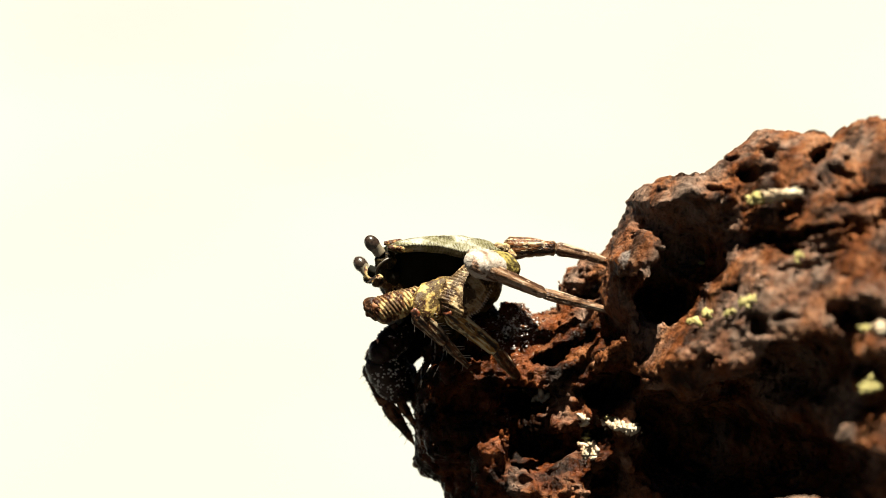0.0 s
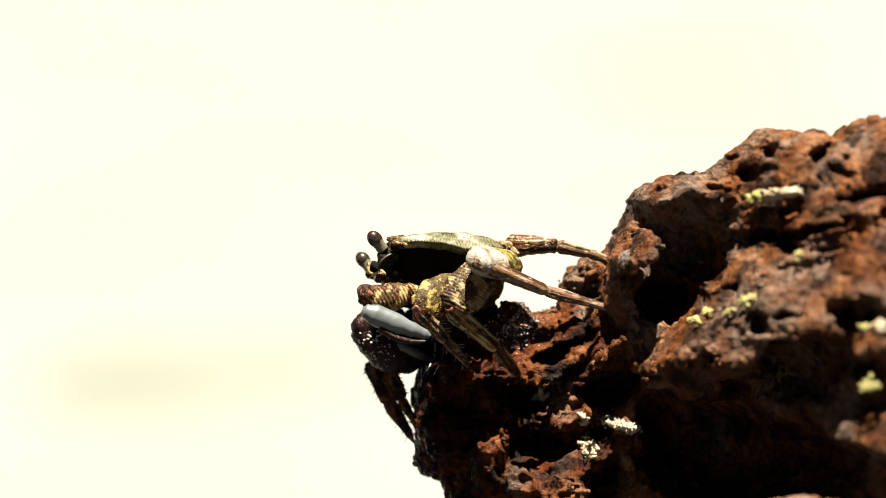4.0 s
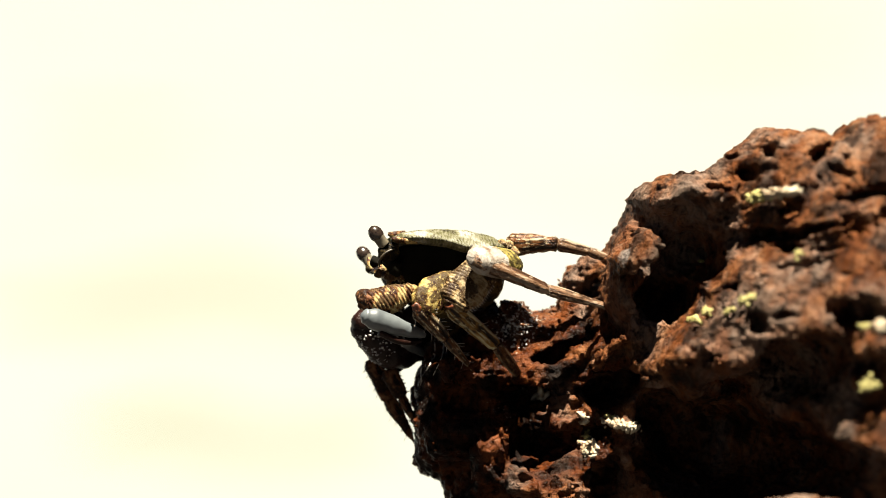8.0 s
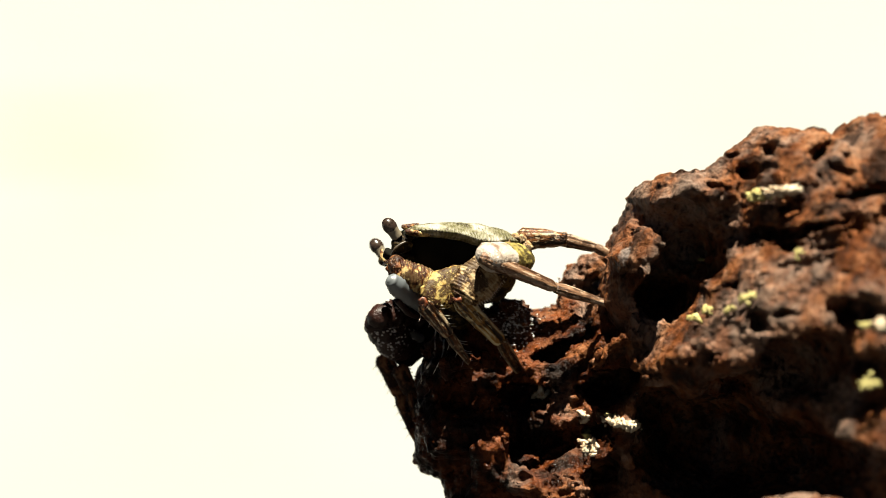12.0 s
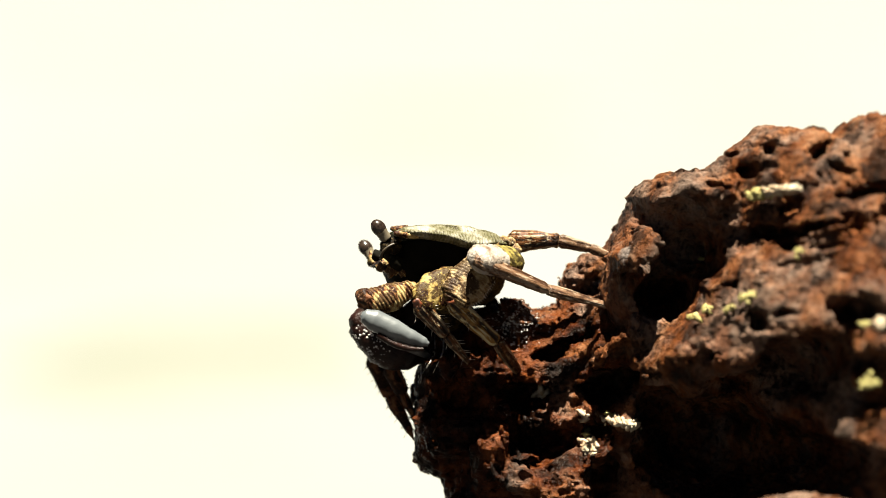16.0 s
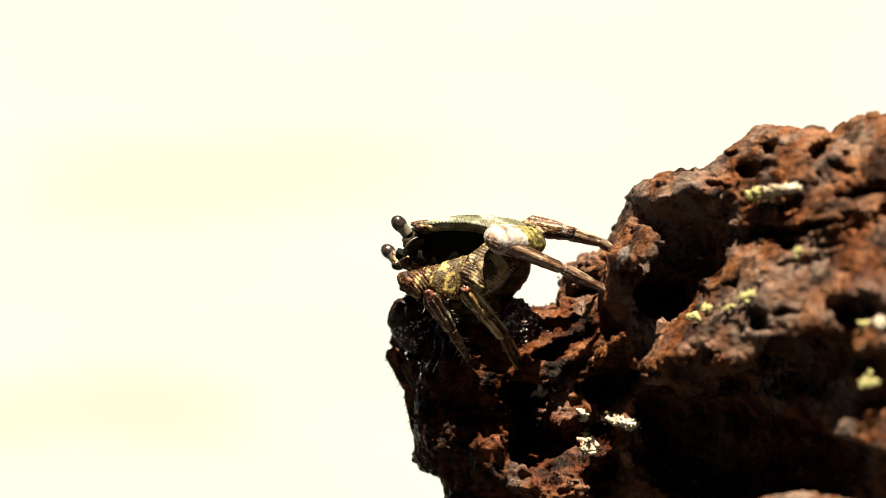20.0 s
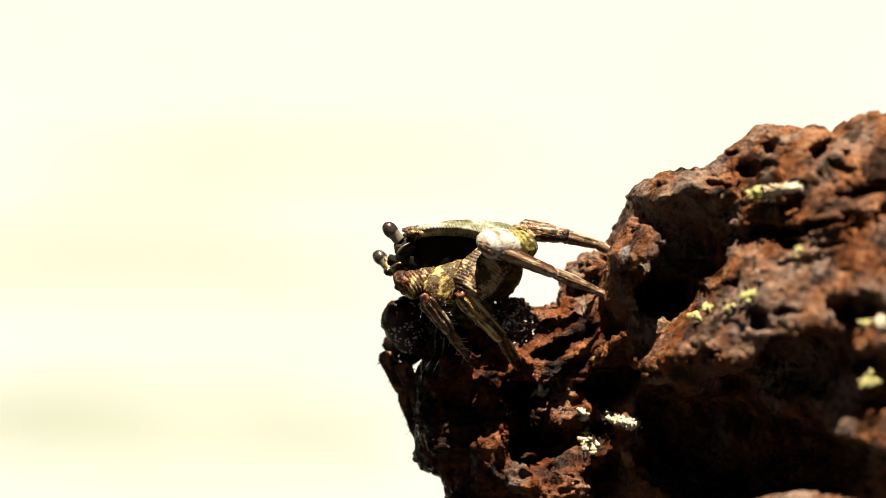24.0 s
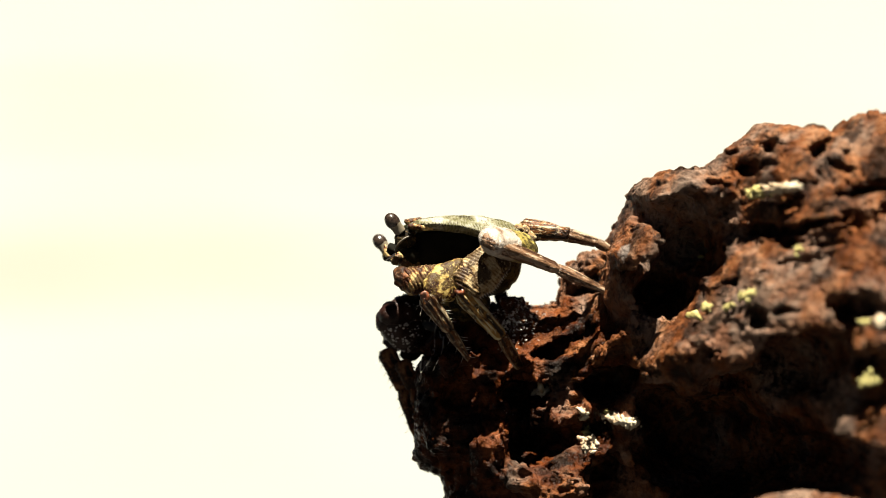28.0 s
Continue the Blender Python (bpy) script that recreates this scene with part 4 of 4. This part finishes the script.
blob(bm, Vector((95, -6, 0)) * U, 19 * U, 1.0, 4, 0.35, 9)
part("wrist", bm, LEG_RED, near_arm, "dark brown knobbly wrist")
tube("finger", [Vector((40, -20, 2)) * U, Vector((75, -24, 2)) * U, Vector((105, -18, 0)) * U, Vector((124, -9, 0)) * U], [6, 6, 5, 3], CLAW_DARK, near_claw, label="dark movable finger")
far_arm = arm_piece("forearm", 100, [(0, 20, 18, 0), (0.4, 27, 25, 3), (0.75, 24, 22, 6), (0.92, 17, 16, 7), (1, 9, 9, 6)], CLAW_DARK, "dark plum forearm with pale granules", lumps=0.2, rings=30)
far_claw = arm_piece("claw", 150, [(0, 12, 11, 4), (0.06, 20, 19, 5), (0.2, 32, 27, 3), (0.4, 42, 31, -1), (0.62, 40, 28, -4), (0.8, 28, 20, -4), (0.95, 14, 10, 3), (1, 8, 6, 3)], CLAW_DARK, "dark plum claw dotted with pale granules", lumps=0.12, rings=44)
tube("finger", [Vector((70, 4, 24)) * U, Vector((100, 2, 26)) * U, Vector((130, 2, 20)) * U, Vector((148, 2, 12)) * U], [5, 9, 8, 4], CLAW_GREY, far_claw, label="grey white finger")


def granules(on, profile, long, count, seed):
    rnd = random.Random(seed)
    bm = bmesh.new()
    for i in range(count):
        s = rnd.uniform(0.05, 0.6)
        w, h, bow = smooth_at(profile, s)
        t = rnd.uniform(-0.6, 3.7)
        p = Vector((s * long, bow + math.cos(t) * w, math.sin(t) * h)) * U
        blob(bm, p, U * rnd.uniform(0.9, 2.9), 0.8, 1, 0.2, i)
    tagged(part("granules", bm, GRAIN, on, "pale granules"), kind="stuff")


granules(far_claw, [(0, 12, 11, 4), (0.06, 20, 19, 5), (0.2, 32, 27, 3), (0.4, 42, 31, -1), (0.62, 38, 27, -3), (1, 8, 6, 3)], 150, 240, 3)
granules(far_arm, [(0, 20, 18, 0), (0.4, 27, 25, 3), (0.75, 24, 22, 6), (1, 9, 9, 6)], 100, 50, 4)


# ---- swells that drift over the water ----
def sea_point(a, b):
    """Where the plan's direction (a, b) meets the water."""
    way = VIEW.to_3x3() @ Vector(((a - 784) * U / DIST, 1, (441 - b) * U / DIST))
    return EYE + way * ((SEA - EYE.z) / way.z)


def swell_mesh(wide, deep, high, seed):
    nx, ny = 26, 18
    verts, faces = [], []
    for j in range(ny + 1):
        for i in range(nx + 1):
            x, y = 2 * i / nx - 1, 2 * j / ny - 1
            r = math.hypot(x, y)
            k = max(0.0, 1 - r * r) ** 1.3
            k *= 1 + 0.5 * noise.noise((x * 2.2 + seed, y * 2.2, seed * 0.7))
            sq = 1 / max(1.0, r) if r > 1 else 1
            verts.append((x * wide * sq, y * deep * sq + 0.25 * deep * math.sin(x * 2.4 + seed), high * k - 0.01))
    for j in range(ny):
        for i in range(nx):
            q = j * (nx + 1) + i
            faces.append((q, q + 1, q + nx + 2, q + nx + 1))
    return mesh_of("swell", verts, faces, SWELL)


# seconds at mid pass, where it shows then (right, down), half width and half depth in metres
PASSES = [(0.4, 300, 20, 0.9, 2.4), (1.6, 700, 250, 0.5, 0.9), (2.0, 450, 300, 0.5, 0.6), (3.0, 200, 640, 0.26, 0.5), (3.3, 1180, 140, 0.5, 1.2),
          (6.6, 110, 235, 0.45, 0.8), (6.7, 230, 730, 0.30, 0.4), (7.6, 1340, 70, 0.8, 1.6), (8.0, 320, 550, 0.34, 0.5), (10.1, 60, 320, 0.42, 0.7), (12.5, 150, 250, 0.4, 0.7),
          (15.0, 200, 620, 0.34, 0.5), (17.5, 900, 240, 0.7, 1.0), (18.2, 360, 270, 0.5, 0.8), (20.0, 420, 320, 0.6, 0.8), (19.9, 130, 760, 0.24, 0.25), (23.7, 200, 480, 0.5, 0.6)]
PASSES += [(24.0, 320, 780, 0.30, 0.35), (24.1, 500, 300, 0.7, 0.7), (25.0, 150, 800, 0.30, 0.4), (26.0, 400, 330, 0.5, 0.6), (27.0, 800, 90, 0.9, 1.6), (28.0, 220, 490, 0.5, 0.5), (28.0, 160, 215, 0.5, 0.7)]
SWELLS = []
for k, (t, a, b, wide, deep) in enumerate(PASSES):
    ob = put("swell", swell_mesh(wide, deep, 0.05, k * 1.7))
    tagged(ob, "low olive green swell drifting over bright water", "wave", "swells on the water")
    SWELLS.append((ob, t, sea_point(a, b)))


# ---- what moves ----
def motions():
    times = sorted(set(TIMES))
    walk(crab, [(t, VIEW @ crab_at(t)) for t in times])
    for made, (hip, knee, ankle, foot), (gx, gb, trail, slide, own), face in LEGS:
        rows = ([], [], [])
        for t in times:
            here = crab_at(t)
            back = here.inverted()
            dx, db, _ = between(SHIFT, t)
            if own:
                dx, db = between(own, t)
            sway = Vector((dx * gx, 0, -db * gb)) * U
            at = (here @ (hip - HUB), knee + sway, ankle + sway * trail, foot + sway * slide)
            for k in range(3):
                rows[k].append((t, back @ bone(at[k], at[k + 1], made[k][1], face, (0.5, 0.0, 0.0)[k])))
        for (ob, _), way in zip(made, rows):
            walk(ob, way)
    for table, arm, claw, long, reach, wrist_d, root in ((NEAR, near_arm, near_claw, 128, 106, -115, (752, 512, -104)), (FAR, far_arm, far_claw, 150, 100, -10, (745, 560, 60))):
        arm_rows, claw_rows = [], []
        for t in sorted(set([row[0] for row in table] + times)):
            wa, wb, ta, tb = between(table, t)
            back = crab_at(t).inverted()
            flat = math.hypot(ta - wa, tb - wb)
            out = min(1.0, max(0.0, (flat - 42) / 28)) if arm is near_arm else 0.0
            wb += 5 * out
            depth = wrist_d - 55 * out + (48 * (1 - out) if arm is near_arm else 0)
            wrist = P(wa, wb, depth)
            into = math.sqrt(max(0.0, long * long - flat * flat))
            if arm is near_arm:                       # raised to the mouth, it points at the lens
                lift = max(0.0, 1 - abs(t - 12.0) / 0.35)
                depth, into = depth + 25 * lift, into * (1 - 0.4 * lift)
                wrist = P(wa, wb, depth)
            tip = P(ta, tb, depth + into)
            dx, db, _ = between(SHIFT, t)
            shoulder = P(root[0] + dx * 0.7, root[1] + db * 0.7, root[2])
            arm_rows.append((t, back @ bone(shoulder, wrist + Vector((0, 35 * out - 8 - (48 * (1 - out) if arm is near_arm else 0), 15)) * U, reach, Vector((0, -1, 0.2)), 1.0)))
            tuck = Vector((24, 0, 22)) * U * ((1 - out) if arm is near_arm else 0)
            claw_rows.append((t, back @ bone(wrist + tuck, tip + tuck, long, Vector((0, -1, 0.25)), 0.0)))
        walk(arm, arm_rows)
        walk(claw, claw_rows)
    for ob, t, p in SWELLS:
        drift = Vector((0.10, -0.22, 0))
        rows = [(s, Matrix.Translation(p + drift * (s - t) - Vector((0, 0, min(0.35, 0.012 * (s - t) ** 2))))) for s in (0.0, *sorted(set(max(0.1, min(27.9, t + q)) for q in (-4, -2, 0, 2, 4))), 28.0)]
        walk(ob, rows)


motions()
